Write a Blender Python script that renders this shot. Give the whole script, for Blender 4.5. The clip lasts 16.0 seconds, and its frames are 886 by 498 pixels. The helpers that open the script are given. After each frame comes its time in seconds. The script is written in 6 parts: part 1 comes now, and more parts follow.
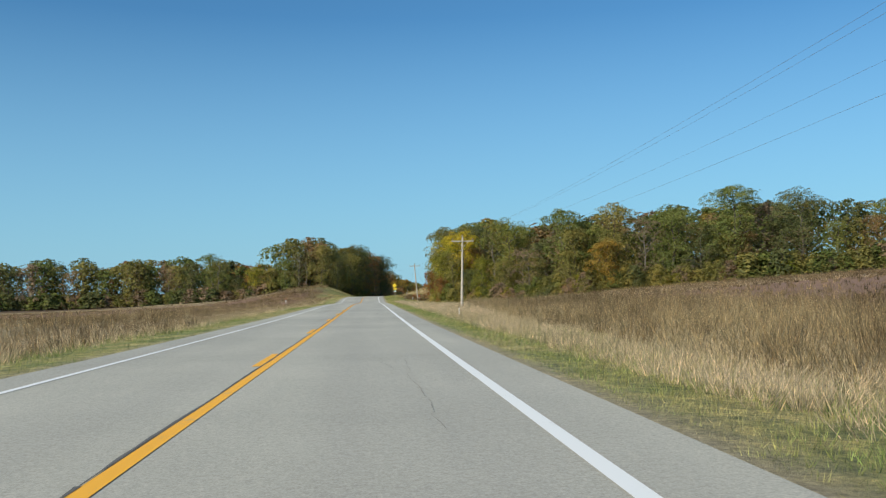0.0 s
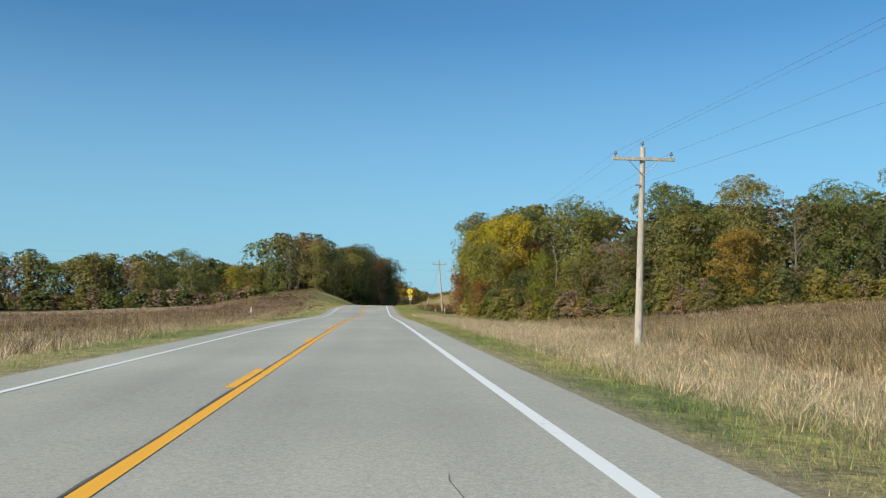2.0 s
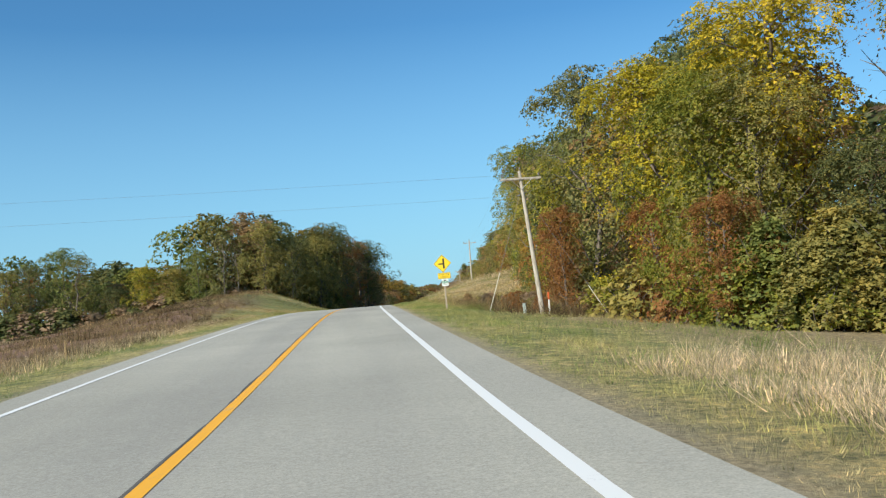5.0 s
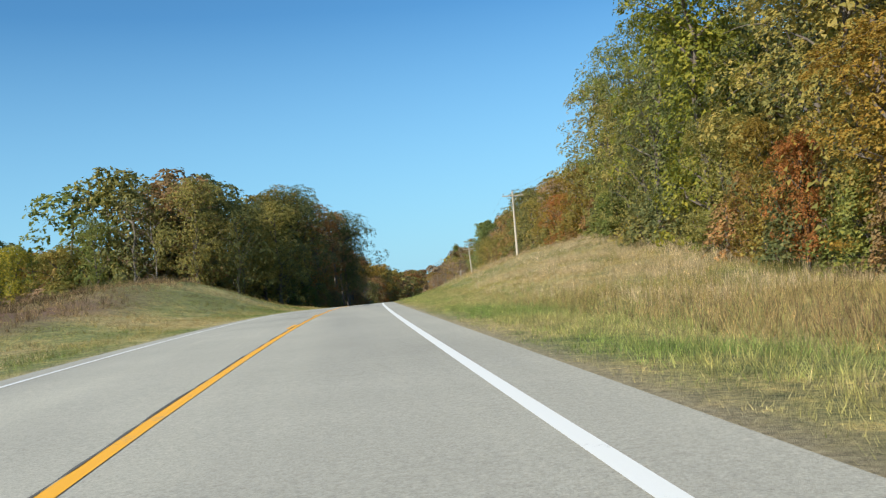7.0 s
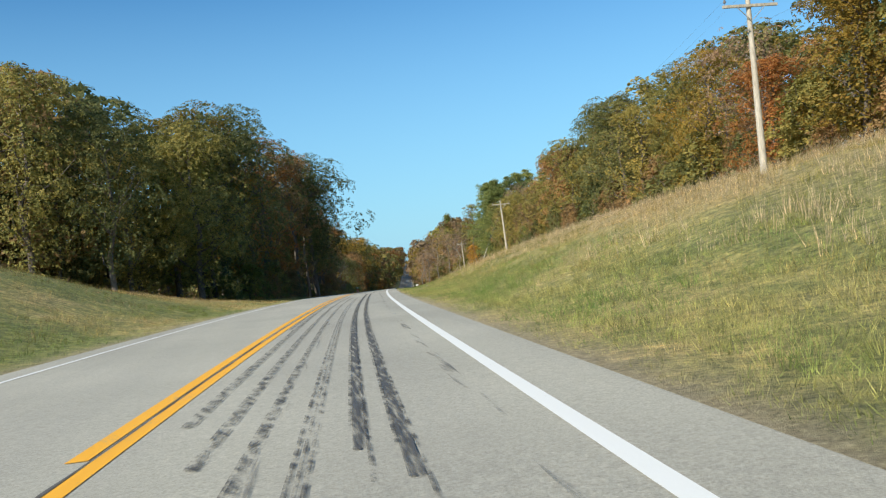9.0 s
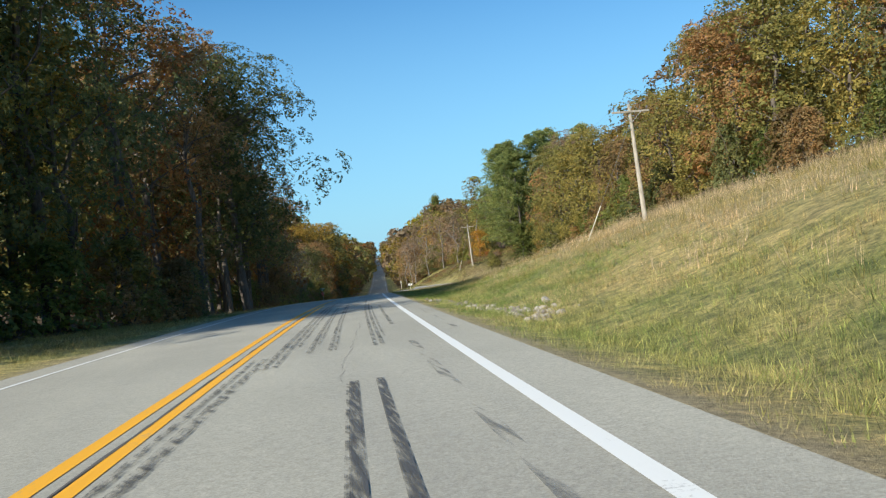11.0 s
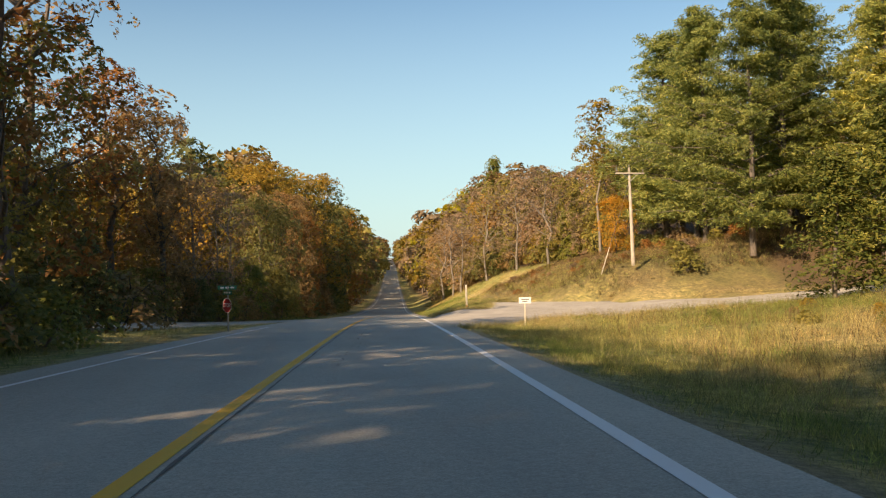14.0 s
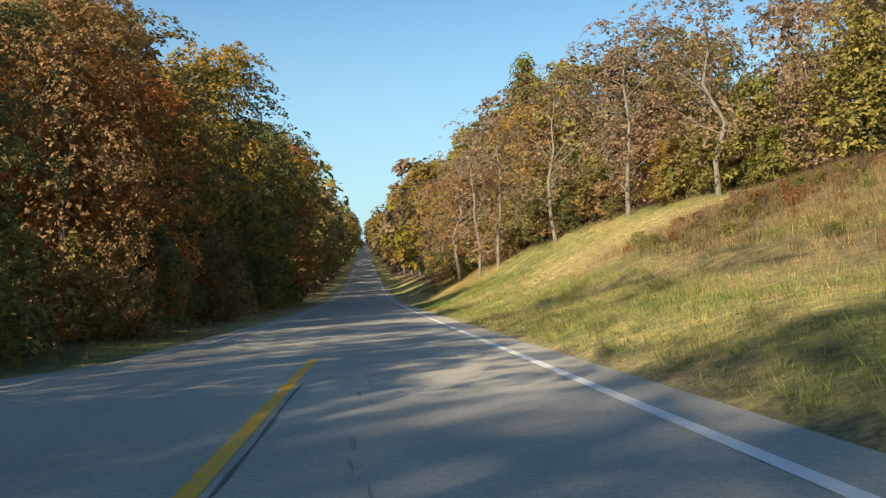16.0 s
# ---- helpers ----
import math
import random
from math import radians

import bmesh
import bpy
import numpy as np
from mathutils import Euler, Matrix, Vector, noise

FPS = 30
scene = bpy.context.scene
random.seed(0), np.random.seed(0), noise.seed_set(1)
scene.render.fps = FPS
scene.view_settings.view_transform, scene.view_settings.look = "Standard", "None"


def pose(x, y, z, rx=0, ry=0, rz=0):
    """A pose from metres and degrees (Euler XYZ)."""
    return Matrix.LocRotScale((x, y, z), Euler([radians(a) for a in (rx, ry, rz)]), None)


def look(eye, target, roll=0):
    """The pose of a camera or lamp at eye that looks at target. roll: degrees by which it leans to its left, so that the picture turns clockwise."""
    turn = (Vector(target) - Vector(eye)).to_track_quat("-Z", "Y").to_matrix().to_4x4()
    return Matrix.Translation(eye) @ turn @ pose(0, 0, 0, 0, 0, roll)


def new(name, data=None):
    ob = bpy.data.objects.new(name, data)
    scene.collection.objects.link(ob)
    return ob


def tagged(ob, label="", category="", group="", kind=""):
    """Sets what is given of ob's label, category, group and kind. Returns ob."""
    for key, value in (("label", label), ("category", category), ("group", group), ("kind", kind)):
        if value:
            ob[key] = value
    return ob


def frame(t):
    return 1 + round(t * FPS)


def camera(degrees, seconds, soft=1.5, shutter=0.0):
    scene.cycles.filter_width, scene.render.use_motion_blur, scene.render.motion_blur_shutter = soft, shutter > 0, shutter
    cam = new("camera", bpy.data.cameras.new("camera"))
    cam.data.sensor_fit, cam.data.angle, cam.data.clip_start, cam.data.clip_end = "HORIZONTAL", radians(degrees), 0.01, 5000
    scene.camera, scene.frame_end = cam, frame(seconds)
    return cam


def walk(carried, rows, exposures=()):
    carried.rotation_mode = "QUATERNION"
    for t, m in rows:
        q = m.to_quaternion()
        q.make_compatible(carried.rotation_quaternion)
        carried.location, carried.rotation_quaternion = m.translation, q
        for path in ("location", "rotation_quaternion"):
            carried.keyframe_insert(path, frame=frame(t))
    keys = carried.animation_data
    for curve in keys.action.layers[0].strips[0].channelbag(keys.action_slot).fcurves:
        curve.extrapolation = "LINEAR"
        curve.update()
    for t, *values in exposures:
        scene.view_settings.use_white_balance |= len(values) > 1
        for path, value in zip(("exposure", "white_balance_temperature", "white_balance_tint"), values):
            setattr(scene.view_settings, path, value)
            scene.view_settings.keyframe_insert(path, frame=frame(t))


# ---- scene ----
# ---- camera and its way ----
cam = camera(52.6, 16.0, soft=1.25)
# seconds, x, y, z, pitch above the level, roll, yaw
ROWS = [
    (0.0, 0.04, 0.00, 1.19, 3.01, 0.98, -4.76),
    (0.5, 0.02, 14.72, 1.21, 3.10, 0.56, -4.74),
    (1.0, 0.00, 29.49, 1.24, 3.24, 0.42, -4.70),
    (1.5, -0.01, 44.34, 1.27, 3.18, -0.30, -4.47),
    (2.0, -0.03, 59.30, 1.33, 3.69, -0.67, -4.53),
    (2.5, -0.02, 74.34, 1.41, 3.66, -0.65, -4.64),
    (3.0, -0.00, 89.42, 1.49, 3.88, -0.76, -4.67),
    (5.5, 0.54, 165.24, 1.65, 3.14, 5.12, -6.01),
    (6.0, 0.65, 180.47, 1.98, 3.39, 4.51, -6.09),
    (6.5, 0.81, 195.79, 2.24, 2.82, 4.49, -6.60),
    (7.0, 1.10, 211.19, 2.43, 2.18, 5.42, -7.42),
    (7.5, 1.53, 226.69, 2.56, 2.18, 5.16, -7.56),
    (8.0, 2.06, 242.20, 2.61, 1.53, 5.93, -8.07),
    (8.5, 2.74, 257.62, 2.58, 1.46, 5.71, -8.44),
    (9.0, 3.47, 272.98, 2.50, 0.63, 6.01, -9.12),
    (11.5, 9.17, 349.89, 1.43, -0.02, 5.99, -11.50),
    (12.0, 10.67, 365.27, 1.11, -0.45, 5.14, -11.56),
    (12.5, 12.26, 380.62, 0.75, 0.20, 3.43, -11.11),
    (13.0, 13.86, 395.91, 0.35, -0.65, 1.73, -10.12),
    (13.5, 15.56, 411.12, -0.11, 0.21, 0.50, -9.98),
    (14.0, 17.19, 426.21, -0.65, 0.68, 0.91, -10.44),
    (14.5, 18.76, 441.33, -1.24, 1.37, 3.90, -12.32),
    (15.0, 20.43, 456.52, -1.90, 0.76, 3.91, -12.79),
    (15.5, 22.24, 471.74, -2.61, 0.12, 3.08, -12.45),
    (16.0, 24.17, 486.97, -3.39, -0.49, 2.36, -12.27),
]
walk(cam, [(t, pose(x, y, z, 90 + pitch, roll, yaw)) for t, x, y, z, pitch, roll, yaw in ROWS],
     exposures=[(0.0, 0.15, 6050, 10), (3.0, 0.23, 6050, 10), (5.0, 0.38, 6000, 10), (9.0, 0.46, 6050, 10), (11.5, 0.45, 5900, 10), (12.2, 0.53, 6150, 11), (12.7, 0.68, 7400, 16), (13.5, 0.8, 9000, 25), (14.0, 0.76, 9100, 25), (14.5, 0.64, 8300, 22), (15.0, 0.7, 8000, 20), (15.5, 0.76, 7000, 17), (16.0, 0.68, 7200, 17)])

# ---- sky and sun ----
SUN_EL, SUN_AZ = 31.0, -131.0     # degrees; azimuth clockwise from +y
world = bpy.data.worlds.new("sky")
scene.world = world
world.use_nodes = True
wn = world.node_tree
sky = wn.nodes.new("ShaderNodeTexSky")
sky.sky_type, sky.sun_disc = "NISHITA", False
sky.sun_elevation, sky.sun_rotation = radians(SUN_EL), radians(SUN_AZ)
sky.air_density, sky.dust_density, sky.ozone_density = 1.0, 0.1, 2.5
clear = wn.nodes.new("ShaderNodeMix")      # a clean, cool autumn sky
clear.data_type, clear.blend_type = "RGBA", "MULTIPLY"
clear.inputs[0].default_value, clear.inputs[7].default_value = 1.0, (0.54, 0.92, 1.05, 1)
wn.links.new(sky.outputs[0], clear.inputs[6])
coord = wn.nodes.new("ShaderNodeTexCoord")   # pale blue haze low over the land
axes = wn.nodes.new("ShaderNodeSeparateXYZ")
haze = wn.nodes.new("ShaderNodeMapRange")
haze.inputs[1].default_value, haze.inputs[2].default_value, haze.inputs[3].default_value, haze.inputs[4].default_value = 0.0, 0.3, 0.85, 0.0
low = wn.nodes.new("ShaderNodeMix")
low.data_type = "RGBA"
low.inputs[7].default_value = (3.0, 5.25, 6.5, 1)
wn.links.new(coord.outputs["Generated"], axes.inputs[0])
wn.links.new(axes.outputs[2], haze.inputs[0])
wn.links.new(haze.outputs[0], low.inputs[0])
wn.links.new(clear.outputs[2], low.inputs[6])
wn.links.new(low.outputs[2], wn.nodes["Background"].inputs[0])
wn.nodes["Background"].inputs[1].default_value = 0.092
sun = new("sun", bpy.data.lights.new("sun", "SUN"))
sun.data.energy, sun.data.angle, sun.data.color = 5.0, radians(0.6), (1.0, 0.9, 0.7)
a, e = radians(SUN_AZ), radians(SUN_EL)
way = Vector((math.sin(a) * math.cos(e), math.cos(a) * math.cos(e), math.sin(e)))
sun.matrix_basis = look(way * 300, (0, 0, 0))

# ---- materials ----
def nodes_of(name):
    m = bpy.data.materials.new(name)
    m.use_nodes = True
    t = m.node_tree
    return m, t, t.nodes["Principled BSDF"]


def node(t, kind, **inputs):
    n = t.nodes.new(kind)
    for k, v in inputs.items():
        n.inputs[k.replace("_", " ")].default_value = v
    return n


def ramp(t, fac, stops):
    r = t.nodes.new("ShaderNodeValToRGB")
    el = r.color_ramp.elements
    while len(el) < len(stops):
        el.new(0.5)
    for e_, (p, c) in zip(el, stops):
        e_.position, e_.color = p, (*c, 1)
    t.links.new(fac, r.inputs[0])
    return r.outputs[0]


def noise_of(t, scale, detail=4.0, rough=0.55, where="Object", stretch=None):
    c = t.nodes.new("ShaderNodeTexCoord")
    src = c.outputs[where]
    if stretch:
        mp = node(t, "ShaderNodeMapping", Scale=stretch)
        t.links.new(src, mp.inputs[0])
        src = mp.outputs[0]
    n = node(t, "ShaderNodeTexNoise", Scale=scale, Detail=detail, Roughness=rough)
    t.links.new(src, n.inputs[0])
    return n.outputs[0]


def mix(t, fac, a_, b_, kind="MIX"):
    m = t.nodes.new("ShaderNodeMix")
    m.data_type, m.blend_type = "RGBA", kind
    for sock, v in ((m.inputs[0], fac), (m.inputs[6], a_), (m.inputs[7], b_)):
        if isinstance(v, (int, float)):
            sock.default_value = v
        elif isinstance(v, tuple):
            sock.default_value = (*v, 1)
        else:
            t.links.new(v, sock)
    return m.outputs[2]


def bump(t, p, height, strength, distance):
    b = node(t, "ShaderNodeBump", Strength=strength, Distance=distance)
    t.links.new(height, b.inputs["Height"])
    t.links.new(b.outputs[0], p.inputs["Normal"])


def leaf_material(name, colours, trans=0.48):
    """Thin leaves: colour from leaf to leaf and from tree to tree, light shining through."""
    m, t, p = nodes_of(name)
    g = t.nodes.new("ShaderNodeNewGeometry")
    n = len(colours)
    col = ramp(t, g.outputs["Random Per Island"], [(i / max(1, n - 1), c) for i, c in enumerate(colours)])
    o = t.nodes.new("ShaderNodeObjectInfo")
    tone = ramp(t, o.outputs["Random"], [(0, (0.72, 0.74, 0.7)), (0.5, (1, 1, 1)), (1, (1.25, 1.12, 1.0))])
    col = mix(t, 1.0, col, tone, "MULTIPLY")
    patch = ramp(t, noise_of(t, 0.35, 2), [(0.35, (0.8, 0.84, 0.8)), (0.65, (1.15, 1.08, 1.0))])
    col = mix(t, 1.0, col, patch, "MULTIPLY")
    spray = ramp(t, noise_of(t, 1.5, 2), [(0.33, (0.72, 0.76, 0.74)), (0.67, (1.2, 1.13, 1.02))])
    col = mix(t, 1.0, col, spray, "MULTIPLY")
    t.links.new(col, p.inputs["Base Color"])
    p.inputs["Roughness"].default_value = 0.62
    p.inputs["Specular IOR Level"].default_value = 0.3
    tr = t.nodes.new("ShaderNodeBsdfTranslucent")
    t.links.new(col, tr.inputs[0])
    ms = node(t, "ShaderNodeMixShader", Fac=trans)
    t.links.new(p.outputs[0], ms.inputs[1])
    t.links.new(tr.outputs[0], ms.inputs[2])
    t.links.new(ms.outputs[0], t.nodes["Material Output"].inputs[0])
    return m


LEAF = {
    "green": leaf_material("leaf_green", [(0.145, 0.19, 0.06), (0.23, 0.275, 0.078), (0.34, 0.355, 0.105)]),
    "dark": leaf_material("leaf_dark_green", [(0.14, 0.17, 0.078), (0.2, 0.225, 0.093), (0.29, 0.28, 0.11)]),
    "olive": leaf_material("leaf_olive", [(0.23, 0.23, 0.076), (0.34, 0.315, 0.098), (0.46, 0.395, 0.13)]),
    "yellow": leaf_material("leaf_yellow", [(0.3, 0.28, 0.028), (0.55, 0.47, 0.035), (0.66, 0.54, 0.055)]),
    "lime": leaf_material("leaf_yellow_green", [(0.17, 0.21, 0.035), (0.33, 0.34, 0.05), (0.48, 0.43, 0.07)]),
    "gold": leaf_material("leaf_gold", [(0.31, 0.205, 0.05), (0.46, 0.31, 0.06), (0.4, 0.31, 0.075)]),
    "orange": leaf_material("leaf_orange", [(0.5, 0.24, 0.03), (0.62, 0.35, 0.06), (0.6, 0.4, 0.1)]),
    "rust": leaf_material("leaf_rust", [(0.28, 0.12, 0.05), (0.43, 0.2, 0.07), (0.42, 0.25, 0.085)]),
    "brown": leaf_material("leaf_brown", [(0.28, 0.175, 0.085), (0.38, 0.255, 0.125), (0.45, 0.32, 0.17)]),
    "grey": leaf_material("leaf_grey_brown", [(0.3, 0.215, 0.155), (0.43, 0.32, 0.235), (0.5, 0.355, 0.245)]),
    "pine": leaf_material("needle_pine", [(0.17, 0.25, 0.1), (0.35, 0.41, 0.145), (0.57, 0.57, 0.21)], 0.5),
    "cedar": leaf_material("needle_cedar", [(0.08, 0.12, 0.035), (0.14, 0.18, 0.045), (0.22, 0.21, 0.055)], 0.35),
}


def bark_material(name, dark, light):
    m, t, p = nodes_of(name)
    n = noise_of(t, 9, 5, 0.6, stretch=(1, 1, 0.25))
    t.links.new(ramp(t, n, [(0.3, dark), (0.7, light)]), p.inputs["Base Color"])
    p.inputs["Roughness"].default_value = 0.9
    bump(t, p, n, 0.6, 0.03)
    return m


BARK = bark_material("bark", (0.07, 0.055, 0.045), (0.2, 0.17, 0.14))
BARK_PALE = bark_material("bark_pale", (0.13, 0.115, 0.095), (0.27, 0.245, 0.21))


def grass_material(name, green, straw, mid, spread=0.06, change=0.3):
    """Blades whose colour changes in drifts over the ground and from blade to blade."""
    m, t, p = nodes_of(name)
    g = t.nodes.new("ShaderNodeNewGeometry")
    drift = noise_of(t, spread, 3)
    drift2 = noise_of(t, spread * 7, 3)
    add = t.nodes.new("ShaderNodeMath")
    add.operation = "MULTIPLY_ADD"
    t.links.new(drift2, add.inputs[0])
    add.inputs[1].default_value = 0.6
    t.links.new(drift, add.inputs[2])
    zone = ramp(t, add.outputs[0], [(0.68, green), (0.78, mid), (0.9, straw)])
    blade = ramp(t, g.outputs["Random Per Island"], [(0, (1 - change, 1 - change, 1 - change * 1.15)), (0.6, (1, 1, 1)), (1, (1 + change, 1 + change * 0.75, 1 + change * 0.4))])
    col = mix(t, 1.0, zone, blade, "MULTIPLY")
    tuft = ramp(t, noise_of(t, 2.6, 2), [(0.34, (0.55, 0.58, 0.55)), (0.66, (1.3, 1.24, 1.18))])
    col = mix(t, 1.0, col, tuft, "MULTIPLY")
    sprig = ramp(t, noise_of(t, 8.0, 2, 0.7), [(0.36, (0.5, 0.5, 0.5)), (0.5, (0.95, 0.95, 0.95)), (0.64, (1.5, 1.46, 1.4))])
    col = mix(t, 1.0, col, sprig, "MULTIPLY")
    t.links.new(col, p.inputs["Base Color"])
    p.inputs["Roughness"].default_value = 0.7
    p.inputs["Specular IOR Level"].default_value = 0.25
    tr = t.nodes.new("ShaderNodeBsdfTranslucent")
    t.links.new(col, tr.inputs[0])
    ms = node(t, "ShaderNodeMixShader", Fac=0.42)
    t.links.new(p.outputs[0], ms.inputs[1])
    t.links.new(tr.outputs[0], ms.inputs[2])
    t.links.new(ms.outputs[0], t.nodes["Material Output"].inputs[0])
    return m


GRASS_VERGE = grass_material("grass_verge", (0.2, 0.27, 0.075), (0.5, 0.43, 0.22), (0.34, 0.345, 0.135), 0.06, 0.22)
GRASS_BANK = grass_material("grass_bank", (0.22, 0.235, 0.065), (0.5, 0.38, 0.18), (0.41, 0.345, 0.13), 0.06, 0.3)
GRASS_GREEN = grass_material("grass_green", (0.2, 0.31, 0.08), (0.46, 0.43, 0.17), (0.32, 0.38, 0.12), 0.08, 0.3)
STRAW_STALK = grass_material("straw_stalk", (0.5, 0.41, 0.26), (0.72, 0.58, 0.41), (0.63, 0.51, 0.34), 0.08, 0.3)
GRASS_TALL = grass_material("grass_tall_dry", (0.22, 0.165, 0.09), (0.52, 0.42, 0.25), (0.38, 0.3, 0.17), 0.09, 0.5)
WEED_BROWN = grass_material("weed_brown", (0.11, 0.08, 0.045), (0.38, 0.29, 0.165), (0.215, 0.15, 0.085), 0.09, 0.5)


def ground_material():
    m, t, p = nodes_of("ground_soil_and_turf")
    fine = noise_of(t, 6, 6, 0.65)
    clump = ramp(t, noise_of(t, 1.3, 4, 0.6), [(0.3, (0.62, 0.66, 0.6)), (0.7, (1.3, 1.22, 1.1))])
    blade = noise_of(t, 11, 8, 0.82)
    turf = mix(t, ramp(t, blade, [(0.35, (0, 0, 0)), (0.65, (1, 1, 1))]), (0.1, 0.11, 0.03), (0.42, 0.33, 0.13))
    dry = mix(t, ramp(t, blade, [(0.34, (0, 0, 0)), (0.66, (1, 1, 1))]), (0.17, 0.13, 0.065), (0.52, 0.41, 0.21))
    crop = mix(t, fine, (0.14, 0.075, 0.05), (0.33, 0.2, 0.12))
    litter = mix(t, fine, (0.05, 0.035, 0.02), (0.16, 0.1, 0.05))
    at = {}
    for k in ("dry", "crop", "litter", "soil"):
        at[k] = t.nodes.new("ShaderNodeAttribute")
        at[k].attribute_name = k
    drift = t.nodes.new("ShaderNodeMath")
    drift.operation = "MULTIPLY_ADD"
    t.links.new(noise_of(t, 0.42, 3), drift.inputs[0])
    drift.inputs[1].default_value = 0.6
    t.links.new(noise_of(t, 0.06, 3), drift.inputs[2])
    zone = ramp(t, drift.outputs[0], [(0.7, (0.23, 0.265, 0.085)), (0.8, (0.385, 0.36, 0.135)), (0.94, (0.5, 0.41, 0.19))])
    turf = mix(t, 0.8, turf, mix(t, 1.0, zone, ramp(t, blade, [(0.32, (0.36, 0.4, 0.34)), (0.5, (1.0, 1.0, 1.0)), (0.68, (1.65, 1.55, 1.5))]), "MULTIPLY"))
    turf = mix(t, 1.0, turf, clump, "MULTIPLY")
    sward = noise_of(t, 3.4, 5, 0.7)
    turf = mix(t, 1.0, turf, ramp(t, sward, [(0.36, (0.5, 0.56, 0.5)), (0.5, (1, 1, 1)), (0.64, (1.5, 1.4, 1.3))]), "MULTIPLY")
    dry = mix(t, 1.0, dry, ramp(t, sward, [(0.36, (0.55, 0.52, 0.5)), (0.64, (1.35, 1.32, 1.3))]), "MULTIPLY")
    col = mix(t, at["dry"].outputs["Fac"], turf, dry)
    col = mix(t, at["crop"].outputs["Fac"], col, crop)
    col = mix(t, at["litter"].outputs["Fac"], col, litter)
    col = mix(t, at["soil"].outputs["Fac"], col, mix(t, ramp(t, blade, [(0.36, (0, 0, 0)), (0.64, (1, 1, 1))]), (0.19, 0.155, 0.095), (0.54, 0.45, 0.3)))
    t.links.new(col, p.inputs["Base Color"])
    p.inputs["Roughness"].default_value = 0.95
    bump(t, p, mix(t, 0.5, blade, sward), 1.0, 0.14)
    return m


def asphalt_material():
    m, t, p = nodes_of("asphalt_weathered")
    grit = noise_of(t, 45, 4, 0.7)
    fleck = noise_of(t, 14, 3, 0.6)
    # wear and oil run along the lanes
    lanes = noise_of(t, 0.55, 4, 0.5, stretch=(1, 0.05, 1))
    patch = noise_of(t, 0.12, 4, 0.6)
    col = ramp(t, grit, [(0.3, (0.3, 0.285, 0.235)), (0.7, (0.52, 0.495, 0.415))])
    col = mix(t, 1.0, col, ramp(t, fleck, [(0.3, (0.88, 0.88, 0.88)), (0.7, (1.1, 1.1, 1.1))]), "MULTIPLY")
    col = mix(t, 1.0, col, ramp(t, lanes, [(0.3, (0.86, 0.86, 0.87)), (0.7, (1.08, 1.08, 1.06))]), "MULTIPLY")
    col = mix(t, 1.0, col, ramp(t, patch, [(0.3, (0.86, 0.86, 0.86)), (0.7, (1.1, 1.1, 1.1))]), "MULTIPLY")
    t.links.new(col, p.inputs["Base Color"])
    p.inputs["Roughness"].default_value = 0.85
    bump(t, p, grit, 0.5, 0.01)
    return m


def paint_material(name, colour, worn, amount=0.42):
    m, t, p = nodes_of(name)
    n = noise_of(t, 22, 5, 0.7)
    b = noise_of(t, 1.6, 4, 0.6)
    k = mix(t, 0.5, n, b)
    t.links.new(ramp(t, k, [(amount - 0.06, worn), (amount + 0.04, colour)]), p.inputs["Base Color"])
    p.inputs["Roughness"].default_value = 0.7
    bump(t, p, n, 0.3, 0.004)
    return m


def plain(name, colour, rough=0.6, metal=0.0, vary=0.12, scale=6.0):
    m, t, p = nodes_of(name)
    n = noise_of(t, scale, 5, 0.6)
    lo, hi = [c * (1 - vary) for c in colour], [min(1, c * (1 + vary)) for c in colour]
    t.links.new(ramp(t, n, [(0.3, lo), (0.7, hi)]), p.inputs["Base Color"])
    p.inputs["Roughness"].default_value, p.inputs["Metallic"].default_value = rough, metal
    return m


GROUND, ASPHALT = ground_material(), asphalt_material()
PAINT_WHITE = paint_material("road_paint_white", (0.78, 0.78, 0.75), (0.42, 0.41, 0.39), 0.36)
PAINT_YELLOW = paint_material("road_paint_yellow", (0.86, 0.42, 0.02), (0.52, 0.36, 0.16), 0.4)


# ---- the road's line ----
KNOTS = [0, 40, 80, 120, 160, 200, 240, 280, 320, 360, 400, 440, 480, 520, 560, 600, 680, 780, 915, 1150, 1600, 2600]
LINE_X = [0, 0, 0.01, 0.09, 0.29, 0.56, 1.53, 3.4, 6.06, 9.63, 13.86, 18.68, 23.68, 29.08, 34.3, 39.4, 49.9, 62.6, 79.6, 108.8, 165, 290]
KNOTS_Z = [0, 40, 80, 120, 140, 160, 170, 180, 200, 240, 280, 320, 360, 400, 440, 480, 520, 560, 600, 680, 780, 915, 1150, 1600, 2600]
LINE_Z = [0, 0.05, 0.21, 0.33, 0.27, 0.32, 0.55, 0.77, 1.15, 1.45, 1.28, 0.76, 0.03, -0.96, -2.4, -4.24, -6.5, -8.63, -10.39, -12.51, -13.21, -12.57, -6.77, 1.23, -8.77]


